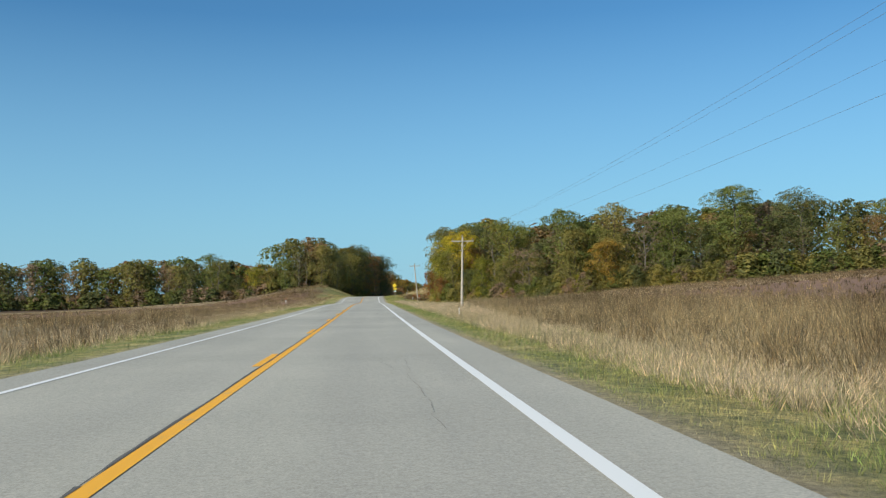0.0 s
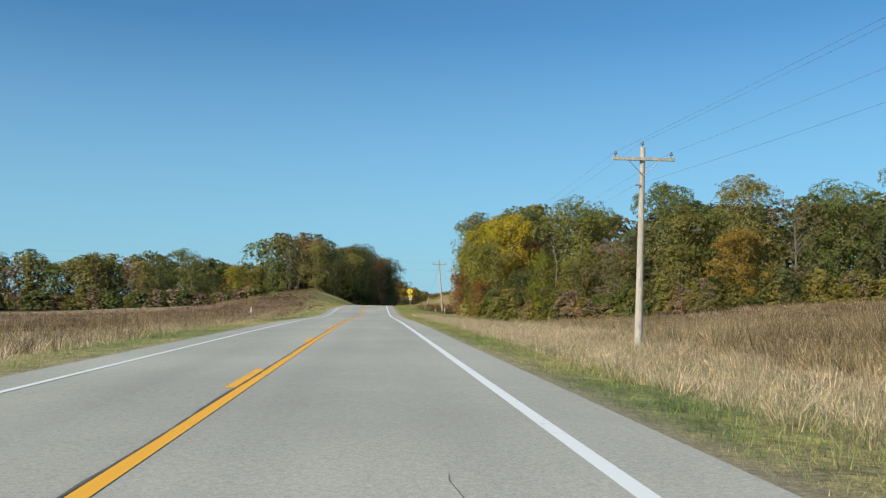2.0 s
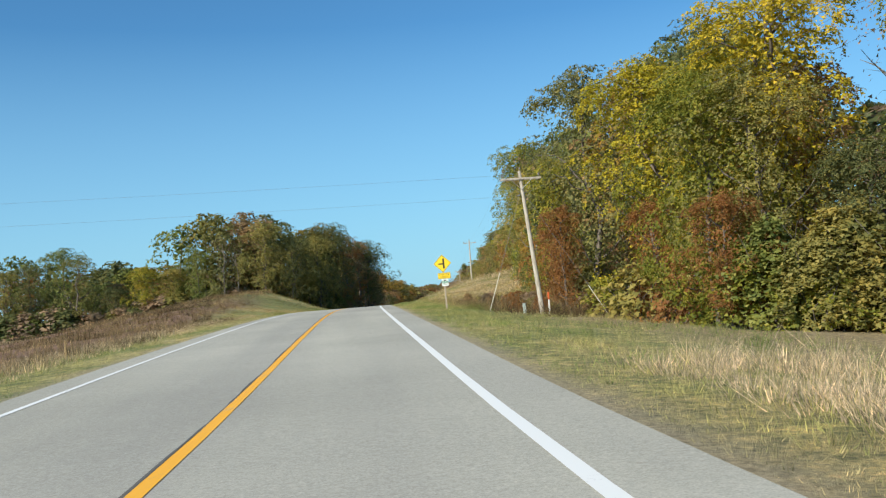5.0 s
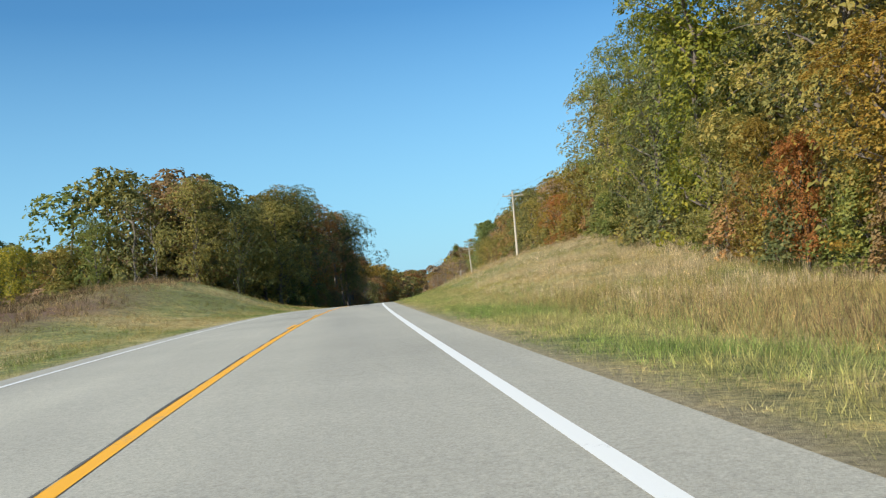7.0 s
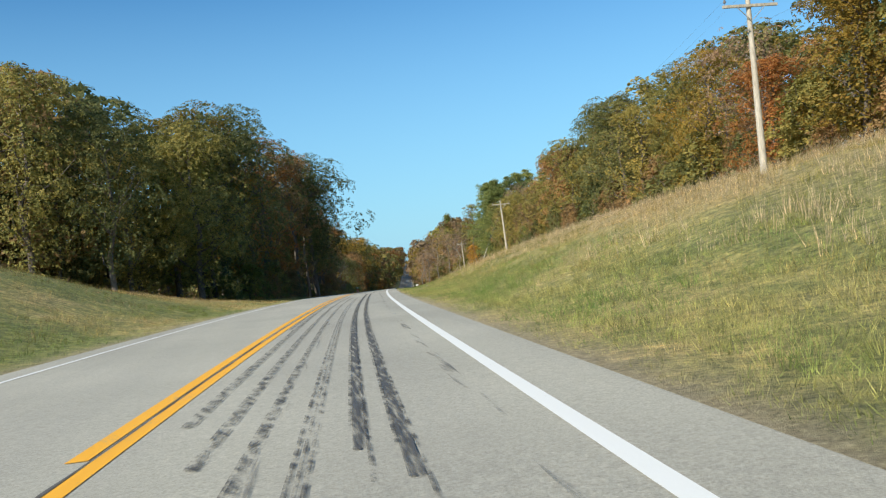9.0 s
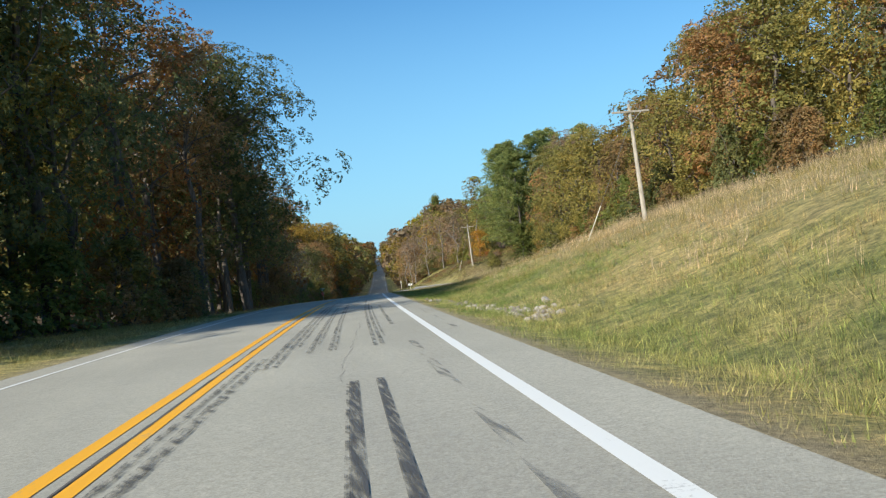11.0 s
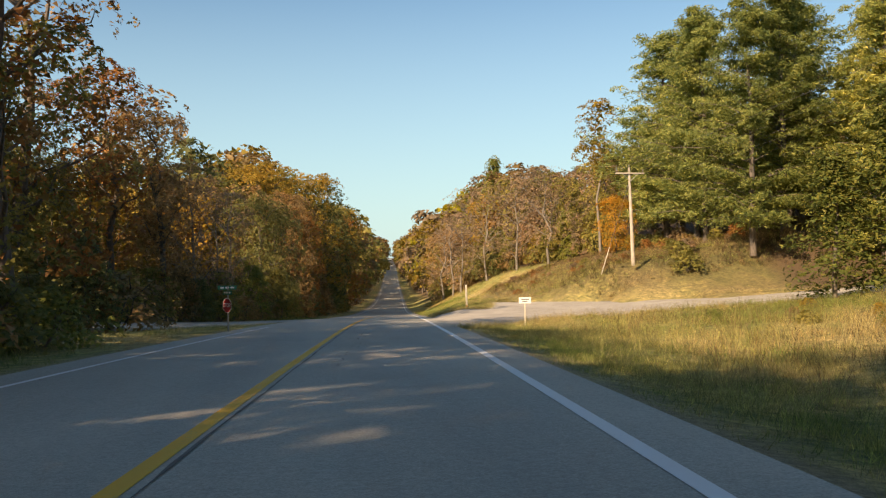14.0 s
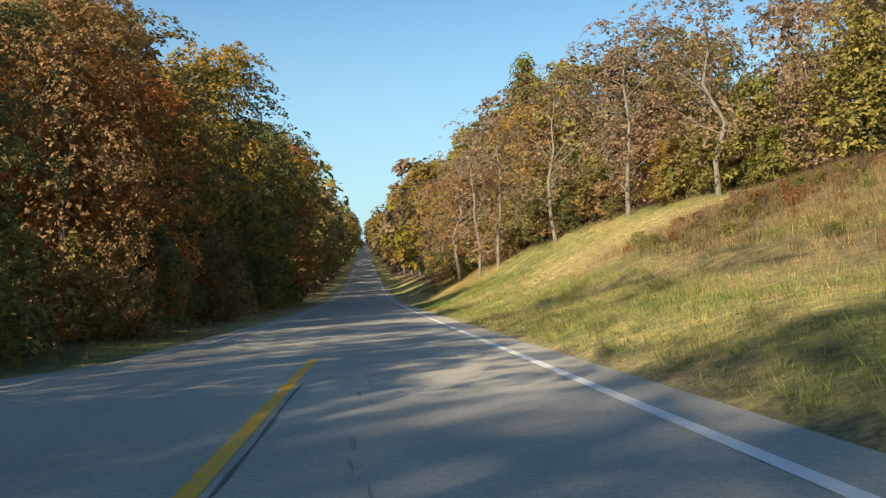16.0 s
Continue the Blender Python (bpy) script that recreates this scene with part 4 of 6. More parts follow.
# single trees that stand out, and a few added for the shade they cast
random.seed(9)
SINGLE = (
        ("tree", FINE[1], 189, 21.5, 16.2, "yellow", 0.95, "bright yellow maple at the wood's edge by the road"),
        ("tree", FINE[3], 187, 17.2, 11.5, "lime", 0.9, "yellow-green tree at the corner of the wood"),
        ("tree", FINE[1], 200, 19.4, 15.5, "yellow", 1.0, "bright yellow-green maple at the wood's edge"),
        ("tree", FINE[3], 183.5, 16.2, 5.6, "rust", 1.0, "small rust-red tree at the wood's edge"),
        ("tree", FINE[3], 214, 16.2, 6.5, "rust", 1.0, "small rust-red tree behind the utility pole"),
        ("tree", FINE[1], 208, 15.4, 7.2, "rust", 0.85, "low rust-red sapling in the undergrowth"),
        ("tree", THIN[0], 231, 18.0, 14, "grey", 0.9, "nearly bare pale-barked tree at the wood's edge"),
        ("tree", FINE[1], 238, 20.0, 9, "gold", 1.1, "golden sapling before taller trees"),
        ("tree", FINE[0], 334, 28.0, 10.5, "gold", 1.0, "golden-olive dome of an oak above the grassy bank"),
        ("tree", FINE[4], 343, 30.0, 11.5, "olive", 1.0, "golden-olive dome of an oak above the grassy bank"),
        ("tree", FINE[3], 313, 27.5, 9.5, "gold", 1.2, "golden tree above the grassy bank"),
        ("tree", THIN[1], 326, 28.5, 9.5, "grey", 1.2, "pinkish-grey thinning tree behind the utility pole"),
        ("tree", FINE[1], 322, 27.0, 7, "rust", 1.3, "small russet tree behind the utility pole"),
        ("tree", FINE[1], 359, 28.5, 12.5, "dark", 1.15, "broad dark green tree above the bank"),
        ("tree", FINE[4], 370, 30.0, 13.5, "dark", 1.1, "broad dark green tree above the bank"),
        ("tree", FINE[3], 389, 28.0, 12.5, "brown", 1.1, "brown oak above the bank"),
        ("tree", STEMS[0], 394, -12.5, 22.5, "dark", 1.1, "tall dark oak at the edge of the shaded wood"),
        ("tree", OPEN[1], 401, -12.0, 22.5, "brown", 1.0, "tall dark brown oak at the edge of the shaded wood"),
        ("tree", OPEN[0], 379, -17.5, 24, "gold", 1.0, "tall golden tree in the dark wood"),
        ("tree", OPEN[2], 392, -12.5, 23, "rust", 0.95, "tall rust-orange tree in the dark wood"),
        ("tree", FINE[3], 430, 25.0, 12.5, "olive", 1.15, "olive-gold tree beside the cedars"),
        ("tree", FINE[1], 424, 26.0, 11, "olive", 1.1, "olive-gold tree above the bank"),
        ("tree", PINES[0], 498, 29, 21, "pine", 1, "tall white pine above the side road"),
        ("tree", PINES[1], 503, 30, 21.6, "pine", 1.1, "tall white pine above the side road"),
        ("tree", PINES[0], 491, 33, 21, "pine", 1.05, "tall white pine above the side road"),
        ("tree", PINES[1], 495, 36.5, 21, "pine", 1.1, "tall white pine above the side road"),
        ("tree", PINES[0], 486, 39, 22, "pine", 1.1, "tall white pine above the side road"),
        ("tree", PINES[1], 493, 43, 20.3, "pine", 1.1, "tall white pine above the side road"),
        ("tree", PINES[1], 510, 29.3, 21.5, "pine", 1.2, "tall white pine above the side road"),
        ("tree", PINES[0], 479.5, 45, 21, "pine", 1.1, "tall white pine above the side road"),
        ("tree", PINES[1], 519, 34, 20.5, "pine", 1.2, "tall white pine above the side road"),
        ("tree", PINES[0], 504, 40, 21.8, "pine", 1.05, "tall white pine above the side road"),
        ("tree", PINES[0], 489, 29.5, 20, "pine", 1, "tall white pine above the side road"),
        ("tree", FINE[3], 510, 23.8, 6.3, "orange", 1.0, "small bright orange tree beside the pines"),
        ("tree", CEDARS[0], 469, 30.0, 12.0, "cedar", 1.25, "dense dark green cedar by the side road"),
        ("tree", CEDARS[0], 471, 26.5, 8.5, "cedar", 1.3, "dense dark green cedar by the side road"),
        ("tree", FINE[0], 456, 31.5, 17.5, "olive", 1.15, "broad olive-gold oak beside the dark cedars"),
        ("tree", FINE[3], 461, 29.0, 9, "olive", 1.1, "low olive-gold tree beside the dark cedars"),
        ("tree", FINE[3], 450, 28.0, 9, "gold", 1.1, "golden tree at the foot of a broad oak"),
        ("tree", THIN[1], 446, 32.0, 16, "grey", 1.1, "thinning grey-pink tree above the bank"),
        ("tree", THIN[2], 440, 29.0, 14, "grey", 1.1, "thinning grey-pink tree above the bank"),
        ("tree", FINE[1], 261, 22.8, 18, "lime", 0.95, "tall yellow-green maple at the wood's edge"),
        ("tree", FINE[3], 243, 21.5, 14.5, "olive", 1.0, "olive-gold tree at the wood's edge"),
        ("tree", FINE[2], 275, 24.6, 19, "dark", 0.85, "dark vine-covered tree at the wood's edge"),
        ("tree", FINE[4], 287, 27.0, 19, "green", 0.85, "tall green tree at the wood's edge"),
        ("tree", FINE[0], 298, 28.0, 16.5, "olive", 0.9, "tall olive-green oak at the wood's edge"),
        ("tree", FINE[4], 183, 30.0, 18.2, "green", 1.08, "broad green round-crowned oak behind the field"),
        ("tree", FINE[0], 179, 24.0, 10, "lime", 0.85, "yellow-green small tree at the field's edge"),
        ("tree", FINE[4], 203, 24.0, 19.0, "dark", 0.95, "dark round-crowned oak at the corner of the wood"),
        ("tree", FINE[3], 167.5, 46.5, 10.5, "gold", 1.25, "golden tree behind the field"),
        ("tree", FINE[0], 213, 19.2, 18.3, "dark", 0.9, "dark brownish-green oak at the corner of the wood"),
        ("tree", FINE[0], 189, 33.0, 17, "green", 1.05, "green oak close behind a round-crowned one"),
        ("tree", FINE[2], 181, 43.0, 17, "dark", 1.05, "dark green tree close behind a lobed one"),
        ("tree", FINE[1], 175, 40.0, 18.2, "green", 0.95, "tall green tree with a lobed crown behind the field"),
        ("tree", FINE[3], 171.5, 41.5, 14.5, "olive", 0.95, "yellow-green tree with a pale stem behind the field"),
        ("tree", FINE[0], 172, 49.5, 18.2, "olive", 1.05, "tall olive-green oak behind the field"),
        ("tree", FINE[4], 169, 60.0, 16.5, "green", 1.1, "round green oak behind the field"),
        ("tree", FINE[0], 167, 72.0, 19, "green", 1.3, "broad tall oak with pale limbs behind the field"),
        ("tree", FINE[4], 165, 84.0, 17.5, "dark", 1.15, "broad dark oak behind the field"),
        ("tree", FINE[2], 177, 35.0, 12.5, "dark", 1.1, "dark green tree among shrubs at the field's edge"),
        ("tree", THIN[1], 176, 33.0, 11, "grey", 1.2, "withered grey tree at the field's edge"),
        ("tree", FINE[3], 256.5, 21.8, 8.0, "olive", 1.0, "low golden-brown tree at the wood's edge"),
        ("tree", FINE[1], 249.5, 20.6, 7.0, "gold", 0.75, "slim golden sapling at the wood's edge"),
        ("tree", FINE[3], 245, 20.2, 6.0, "rust", 0.8, "slim rust-red sapling at the wood's edge"),
        ("tree", FINE[4], 252, 26.0, 18.5, "dark", 0.95, "tall dark oak behind the golden trees"),
        # added so that its shadow reaches the bank across the road
        ("tree", OPEN[3], 486, -21.5, 27, "brown", 1.1, "very tall brown oak beyond the side road"),
        ("tree", CEDARS[0], 226, 17.8, 11, "cedar", 0.9, "dark narrow vine-covered tree at the wood's edge"),
        ("tree", FINE[3], 221, 17.6, 12.5, "lime", 0.75, "slim yellow-green tree beside a dark one"),
        ("tree", THIN[1], 533, 21.0, 12.5, "grey", 1.2, "half-bare pinkish-grey tree above the bank"),
        ("tree", THIN[2], 541, 18.0, 13, "grey", 1.2, "half-bare pinkish-grey tree above the bank"),
        ("tree", THIN[1], 549, 14.8, 13, "grey", 1.1, "half-bare pinkish-grey tree beside the road"),
        ("tree", THIN[2], 557, 11.6, 12.5, "grey", 1.2, "half-bare pinkish-grey tree beside the road"),
        ("tree", THIN[0], 563, 10.8, 13.5, "grey", 1.1, "nearly bare grey tree beside the road"),
        ("tree", THIN[1], 570, 9.8, 13, "grey", 1.2, "half-bare pinkish-grey tree beside the road"),
        ("tree", FINE[3], 195.5, 17.4, 6.8, "rust", 0.8, "rust-orange tree under a yellow maple"),
        ("tree", FINE[1], 193.5, 20.5, 14, "lime", 0.9, "yellow-green maple at the wood's edge"),
        # three oaks added out of view to stop sun along the side road
        ("tree", FINE[4], 463.5, -29.0, 29, "brown", 1.0, "tall brown oak deep beside the side road"),
        ("tree", FINE[0], 462.5, -36.0, 30, "dark", 1.0, "tall dark oak deep beside the side road"),
        ("tree", FINE[4], 464.5, -43.0, 26, "brown", 1.0, "tall brown oak deep beside the side road"),
        ("tree", FINE[2], 487.8, -13.3, 15.3, "brown", 0.95, "dense brown oak beside the side road"),
        ("tree", OPEN[1], 489.5, -17.0, 18, "rust", 1.05, "tall russet oak beside the side road"),
        ("tree", TALL[0], 522, 25.1, 18.3, "gold", 1.05, "tall bare-stemmed tree with a small yellow crown"),
        ("tree", CEDARS[0], 590, 21.0, 22, "cedar", 0.6, "pointed dark cedar over the wood"),
        ("tree", FINE[0], 349.5, -24.8, 19.5, "olive", 0.95, "tall golden-olive oak behind the mound"),
        ("tree", FINE[4], 353, -19.5, 17.5, "dark", 0.95, "dark oak behind the mound"),
        ("tree", FINE[2], 357, -25.0, 15, "dark", 1.0, "dark oak behind the mound"),
        ("tree", THIN[0], 347, -33.0, 17, "grey", 1.0, "bare grey tree behind the mound"),
        ("tree", THIN[0], 348.5, -30.6, 15.5, "grey", 0.9, "bare grey tree behind the mound"),
        ("tree", FINE[4], 347, -38.8, 16.5, "green", 0.85, "round green oak behind the mound"),
        ("tree", FINE[3], 348, -44.0, 12.5, "olive", 1.1, "broad olive tree behind the mound"),
        ("tree", FINE[1], 346.5, -50.0, 13.5, "lime", 1.0, "yellow-olive tree behind the field"),
        ("tree", FINE[3], 348, -56.5, 10, "dark", 1.1, "low dark tree between taller ones"),
        ("tree", OPEN[0], 345.5, -63.0, 17.5, "olive", 1.1, "olive tree with pale stems behind the field"),
        ("tree", FINE[0], 349, -66.5, 19.5, "green", 1.0, "tall green oak behind the field"),
        ("tree", FINE[2], 346, -73.0, 17, "dark", 1.0, "dark oak behind the field"),
        ("tree", OVER[0], 409.5, -7.5, 22.5, "dark", 1.14, "tall dark oak leaning over the road"),
        ("tree", OVER[1], 413.5, -7.9, 19.5, "dark", 0.95, "tall dark oak leaning over the road"),
        ("tree", THIN[1], 491, -12.3, 11.5, "grey", 1.0, "half-bare grey tree beside the side road"),
        ("tree", THIN[2], 495.5, -11.6, 10.5, "grey", 0.95, "half-bare grey tree beside the road"),
        ("tree", THIN[0], 500, -11.2, 11.5, "brown", 1.0, "nearly bare tree beside the road"),
        ("tree", STEMS[0], 406.6, -8.4, 21, "dark", 1.0, "tall slender dark oak stem beside the leaning oak"),
        ("tree", STEMS[1], 404.0, -9.3, 20, "brown", 1.0, "tall slender oak stem with a high brown crown"),
        ("tree", STEMS[1], 412.4, -9.6, 20.5, "dark", 1.0, "tall slender oak stem beside the leaning oak"),
        ("tree", STEMS[0], 399.5, -9.0, 21, "brown", 1.0, "tall slender oak stem with a high brown crown"),
        ("tree", OVER[1], 420.5, -9.6, 20, "brown", 0.9, "tall dark oak leaning over the road"),
        ("tree", OPEN[0], 460, -15.0, 13, "rust", 1.1, "tall russet oak at the side road's corner"),
        ("tree", OPEN[3], 459, -21.0, 15, "brown", 1.1, "tall brown oak at the side road's corner"),
        # two more oaks, out of view, added to shade the road past the junction
        ("tree", OPEN[3], 465, -22.5, 27, "brown", 1.0, "tall brown oak beside the side road"),
        ("tree", FINE[2], 464.5, -18.5, 20, "dark", 0.95, "tall dark oak beside the side road"),
        ("tree", OPEN[0], 474, -24.0, 17.5, "gold", 1.15, "tall golden oak beyond the side road"),
        ("tree", OPEN[2], 480, -19.5, 18, "olive", 1.15, "tall olive-gold tree beyond the side road"),
        ("tree", FINE[0], 537, -13.5, 19, "gold", 1.2, "broad golden-olive oak beside the road"))
for kind, proto, s, u, h, c, spread, lab in SINGLE:
    plant(kind, proto, s, u, h, c, lab, spread)


BACK = {"wood_right": [], "wood_left": [], "low_brush": []}
CUT = {}


def arrays(me):
    if me.name not in CUT:
        v = np.empty(len(me.vertices) * 3, np.float32)
        me.vertices.foreach_get("co", v)
        f = np.empty(len(me.loops), np.int32)
        me.loops.foreach_get("vertex_index", f)
        CUT[me.name] = v.reshape(-1, 3), f.reshape(len(me.polygons), -1)
    return CUT[me.name]


def behind(side, proto, s, u, height, colour, spread):
    """A tree deep in the wood: kept for the one mesh of its side."""
    BACK["wood_right" if side > 0 else "wood_left"].append((proto, s, u, height, colour, spread, random.uniform(0, 6.28)))


def low_brush(proto, s, u, height, colour, spread):
    """A small bush in rough grass: kept for one mesh of them all."""
    BACK["low_brush"].append((proto, s, u, height, colour, spread, random.uniform(0, 6.28)))


def grow_back(*names):
    order = list(LEAF)
    for name in names:
        items = BACK[name]
        crowns, mats, woods = [], [], []
        for (tr, cr), s, u, h, colour, spread, an in items:
            k = h / HEIGHT[tr.name]
            ca, sa = math.cos(an) * k * spread, math.sin(an) * k * spread
            M = np.array([[ca, -sa, 0], [sa, ca, 0], [0, 0, k]])
            at = np.array(spot(s, u, -0.05))
            v, f = arrays(cr)
            crowns.append((v @ M.T + at, f))
            mats.append(np.full(len(f), order.index(colour)))
            v, f = arrays(tr)
            woods.append((v @ M.T + at, f))
        V, F = join(crowns)
        me = mesh_of(name, V, F)
        for m in LEAF.values():
            me.materials.append(m)
        me.polygons.foreach_set("material_index", np.concatenate(mats).astype(np.int32))
        V, F = join(woods)
        if name == "low_brush":
            tagged(new("low_brush", me), "low brown, olive and russet brush in the rough grass", "brush", kind="stuff")
            tagged(new("brush_stems", mesh_of("brush_stems", V, F, BARK, True)), "thin stems of the low brush", "brush", kind="stuff")
            continue
        tagged(new("distant_trunks", mesh_of("distant_trunks", V, F, BARK, True)), "trunks and limbs of the trees deep in the wood", "trees", kind="stuff")
        tagged(new("distant_foliage", me), "mixed autumn foliage of the trees deep in the wood", "trees", kind="stuff")


def forest(edge, mixes, side, s0, s1, step, rows, fine_rows, near_rows, height, stock=None):
    s = s0
    while s < s1:
        for r in range(rows):
            ss = s + random.uniform(-0.4, 0.4) * step
            u = float(edge(ss)) + 1.8 + r * step * 0.95 + random.uniform(-1.4, 1.4)
            if driveway(ss, side * u, 3.0):
                continue
            if r == 0 and any(abs(ss - one[2]) < 3.4 and abs(side * u - one[3]) < 5 for one in SINGLE):
                continue
            c = colour_at(mixes, ss)
            h = height(ss) * random.uniform(0.92 if side < 0 and 424 < ss < 462 else 0.74, 1.1) * ((0.86, 1.0, 1.0) if side > 0 else (1.0, 1.15, 1.2) if 424 < ss < 462 else (0.97, 0.97, 1.1))[min(r, 2)]
            wide = random.uniform(0.9, 1.2)
            if r >= near_rows:
                behind(side, random.choice(FAR if ss > 620 or r > 3 else MID), ss, side * u, h, c, wide)
                continue
            pool = (stock or FINE) if r < fine_rows or stock is OPEN else NEAR
            if c == "grey":
                pool = THIN
            plant("tree", random.choice(pool), ss, side * u, h, c, "%s autumn tree in the mixed roadside wood" % COLOUR_WORDS[c], wide)
        s += step


random.seed(5)
right_h = lambda s: float(np.interp(s, [150, 200, 255, 290, 310, 329, 341, 353, 377, 401, 425, 437, 450, 520, 534, 546, 558, 582, 600, 630, 700], [17, 18, 18, 17.5, 15, 11.5, 12, 13.5, 15, 14, 12.5, 14, 16, 14, 11.5, 11, 13, 15.5, 18.5, 22, 25]))
left_h = lambda s: float(np.interp(s, [300, 356, 366, 380, 400, 420, 427, 434, 446, 454, 462, 472, 490, 497, 510, 520, 540, 560, 700], [17, 20.5, 20, 22, 22, 20, 17.5, 15, 14.5, 14.5, 15, 18, 17.5, 12, 12.5, 14, 17.5, 20, 23]))
forest(wood_right, RIGHT_MIX, 1, 206, 300, 6.0, 3, 1, 2, right_h)
forest(wood_right, RIGHT_MIX, 1, 300, 445, 6.5, 3, 1, 2, right_h, SOFT)
forest(wood_right, RIGHT_MIX, 1, 520, 600, 6.0, 3, 1, 2, right_h, SOFT)
forest(wood_left, LEFT_MIX, -1, 352, 384, 5.8, 4, 1, 2, left_h)
forest(wood_left, LEFT_MIX, -1, 386, 403, 5.8, 2, 2, 2, left_h, OPEN)
forest(wood_left, LEFT_MIX, -1, 404, 462, 5.8, 3, 1, 2, left_h, OPEN)
forest(wood_left, LEFT_MIX, -1, 466, 506, 5.8, 5, 1, 2, left_h, OPEN)
forest(wood_left, LEFT_MIX, -1, 508, 537, 5.8, 4, 1, 2, left_h, FINE)
forest(wood_left, LEFT_MIX, -1, 538, 600, 5.8, 3, 1, 2, left_h, SOFT)
forest(wood_right, RIGHT_MIX, 1, 600, 1500, 12, 2, 0, 0, right_h)
forest(wood_left, LEFT_MIX, -1, 600, 1500, 12, 2, 0, 0, left_h)
forest(lambda s: wood_right(s) + 12, RIGHT_MIX, 1, 445, 520, 6.5, 3, 0, 0, right_h)


def front(s0, u0, s1, u1, step, rows, depth, mixes, h, near_rows, stock=None):
    """A wood's edge that runs across, from one point to another, with rows behind it."""
    n = int(math.hypot(s1 - s0, u1 - u0) / step)
    for i in range(n):
        k = (i + random.uniform(-0.3, 0.3)) / n
        for r in range(rows):
            s = s0 + (s1 - s0) * k + r * depth + random.uniform(-1.5, 1.5)
            u = u0 + (u1 - u0) * k + random.uniform(-1, 1)
            c = colour_at(mixes, 0)
            if r >= near_rows:
                behind(1 if u > 0 else -1, random.choice(MID), s, u, h * random.uniform(0.8, 1.15), c, random.uniform(1.0, 1.3))
                continue
            pool = THIN if c == "grey" else stock or NEAR
            plant("tree", random.choice(pool), s, u, h * random.uniform(0.66, 1.15), c, "%s tree in the wood behind the field" % COLOUR_WORDS[c], random.uniform(0.9, 1.2))


front(185, 19, 173, 40, 5.2, 1, 6.0, RIGHT_MIX, 11, 1, FINE)
front(192, 22, 180, 42, 5.2, 1, 6.0, RIGHT_MIX, 14, 1, SOFT)
front(172, 42, 158, 112, 5.4, 3, 6.5, RIGHT_MIX, 13, 1, SOFT)
front(158, 114, 150, 190, 8, 1, 6.5, RIGHT_MIX, 14.5, 0)
front(356, -30, 353, -78, 6.5, 2, 8, LEFT_MIX, 11.5, 1, SOFT)
front(345, -78, 343, -97, 6.0, 2, 8, LEFT_MIX, 17.5, 1, SOFT)
front(343, -95, 330, -190, 6.5, 3, 8, LEFT_MIX, 17, 0)
front(345, -190, 330, -320, 11, 1, 8, LEFT_MIX, 16.5, 0)

for i in range(150):
    k = i / 149
    behind(-1, FAR_BUSHES[i % 2], 349 - 22 * k + random.uniform(-2, 0), -30 - 200 * k, random.uniform(2.5, 6.5), random.choice(["dark", "olive", "dark", "green", "grey"]), 1.5)
for i in range(60):
    k = i / 59
    behind(1, FAR_BUSHES[i % 2], 159 - 10 * k + random.uniform(-3, 0), 110 + 90 * k, random.uniform(3, 6.5), random.choice(["dark", "olive", "green", "grey"]), 1.5)

# undergrowth along the woods' edges
for edge, side, mixes, spans in ((wood_right, 1, RIGHT_MIX, ((188, 446), (530, 600))), (wood_left, -1, LEFT_MIX, ((372, 458), (480, 600)))):
    for s0, s1 in spans:
        s = s0
        while s < s1:
            c = random.choice(["rust", "lime", "brown", "rust", "olive"] if s < 216 else ["olive", "dark", "brown", "green", colour_at(mixes, s)])
            shrub(s, side * (float(edge(s)) + random.uniform(-0.8, 1.5) + (3.2 if side < 0 and 396 < s < 416 else 0)), random.uniform(1.4, 3.4 if s < 216 else 5.0), c,
                  "%s undergrowth shrub at the wood's edge" % COLOUR_WORDS[c], random.uniform(0.9, 1.3))
            s += random.uniform(2.2, 3.6)
for i in range(26):
    d = 11 + 24 * i / 25
    for s in (float(left_far(d)) + random.uniform(2.0, 3.5), float(left_near(d)) - random.uniform(2.0, 3.5)):
        c = random.choice(["dark", "olive", "brown", "rust", "dark"])
        if not driveway(s, -d, 1.0) and d > float(edge_left(s)) + 5:
            shrub(s, -d, random.uniform(2.0, 4.5), c, "%s undergrowth shrub beside the side road" % COLOUR_WORDS[c], 1.2)
for i in range(150):
    u = 17 + 95 * i / 149
    s = float(np.interp(u, [17, 42, 112], [183, 169.5, 155])) + random.uniform(-2.2, 1.2)
    c = random.choice(["green", "olive", "olive", "grey", "dark", "lime", "green"])
    if i < 84:
        shrub(s, u, random.uniform(2.0, 5.0), c, "%s shrub at the field's edge" % COLOUR_WORDS[c], 1.3)
    else:
        behind(1, random.choice(FAR_BUSHES), s, u, random.uniform(2.5, 5.5), c, 1.25)


random.seed(14)
for i in range(380):
    side = 1 if i % 2 else -1
    s = random.uniform(200 if side > 0 else 380, 900)
    u = (float(wood_right(s)) if side > 0 else float(wood_left(s))) + random.uniform(24 if side > 0 else 40, 120)
    if not driveway(s, side * u, 4.0):
        behind(side, random.choice(DEEP), s, side * u, random.uniform(13, 19), colour_at(RIGHT_MIX if side > 0 else LEFT_MIX, s), random.uniform(1.1, 1.5))
grow_back("wood_right", "wood_left")
# tall oaks added at the wood's corner to throw shade across road and bank
for s, u, h in ((383, -13.5, 24.5), (376, -15.5, 23.5)):
    plant("tree", FINE[4], s, u, h, "dark", "tall dark oak at the corner of the shaded wood", 0.95)


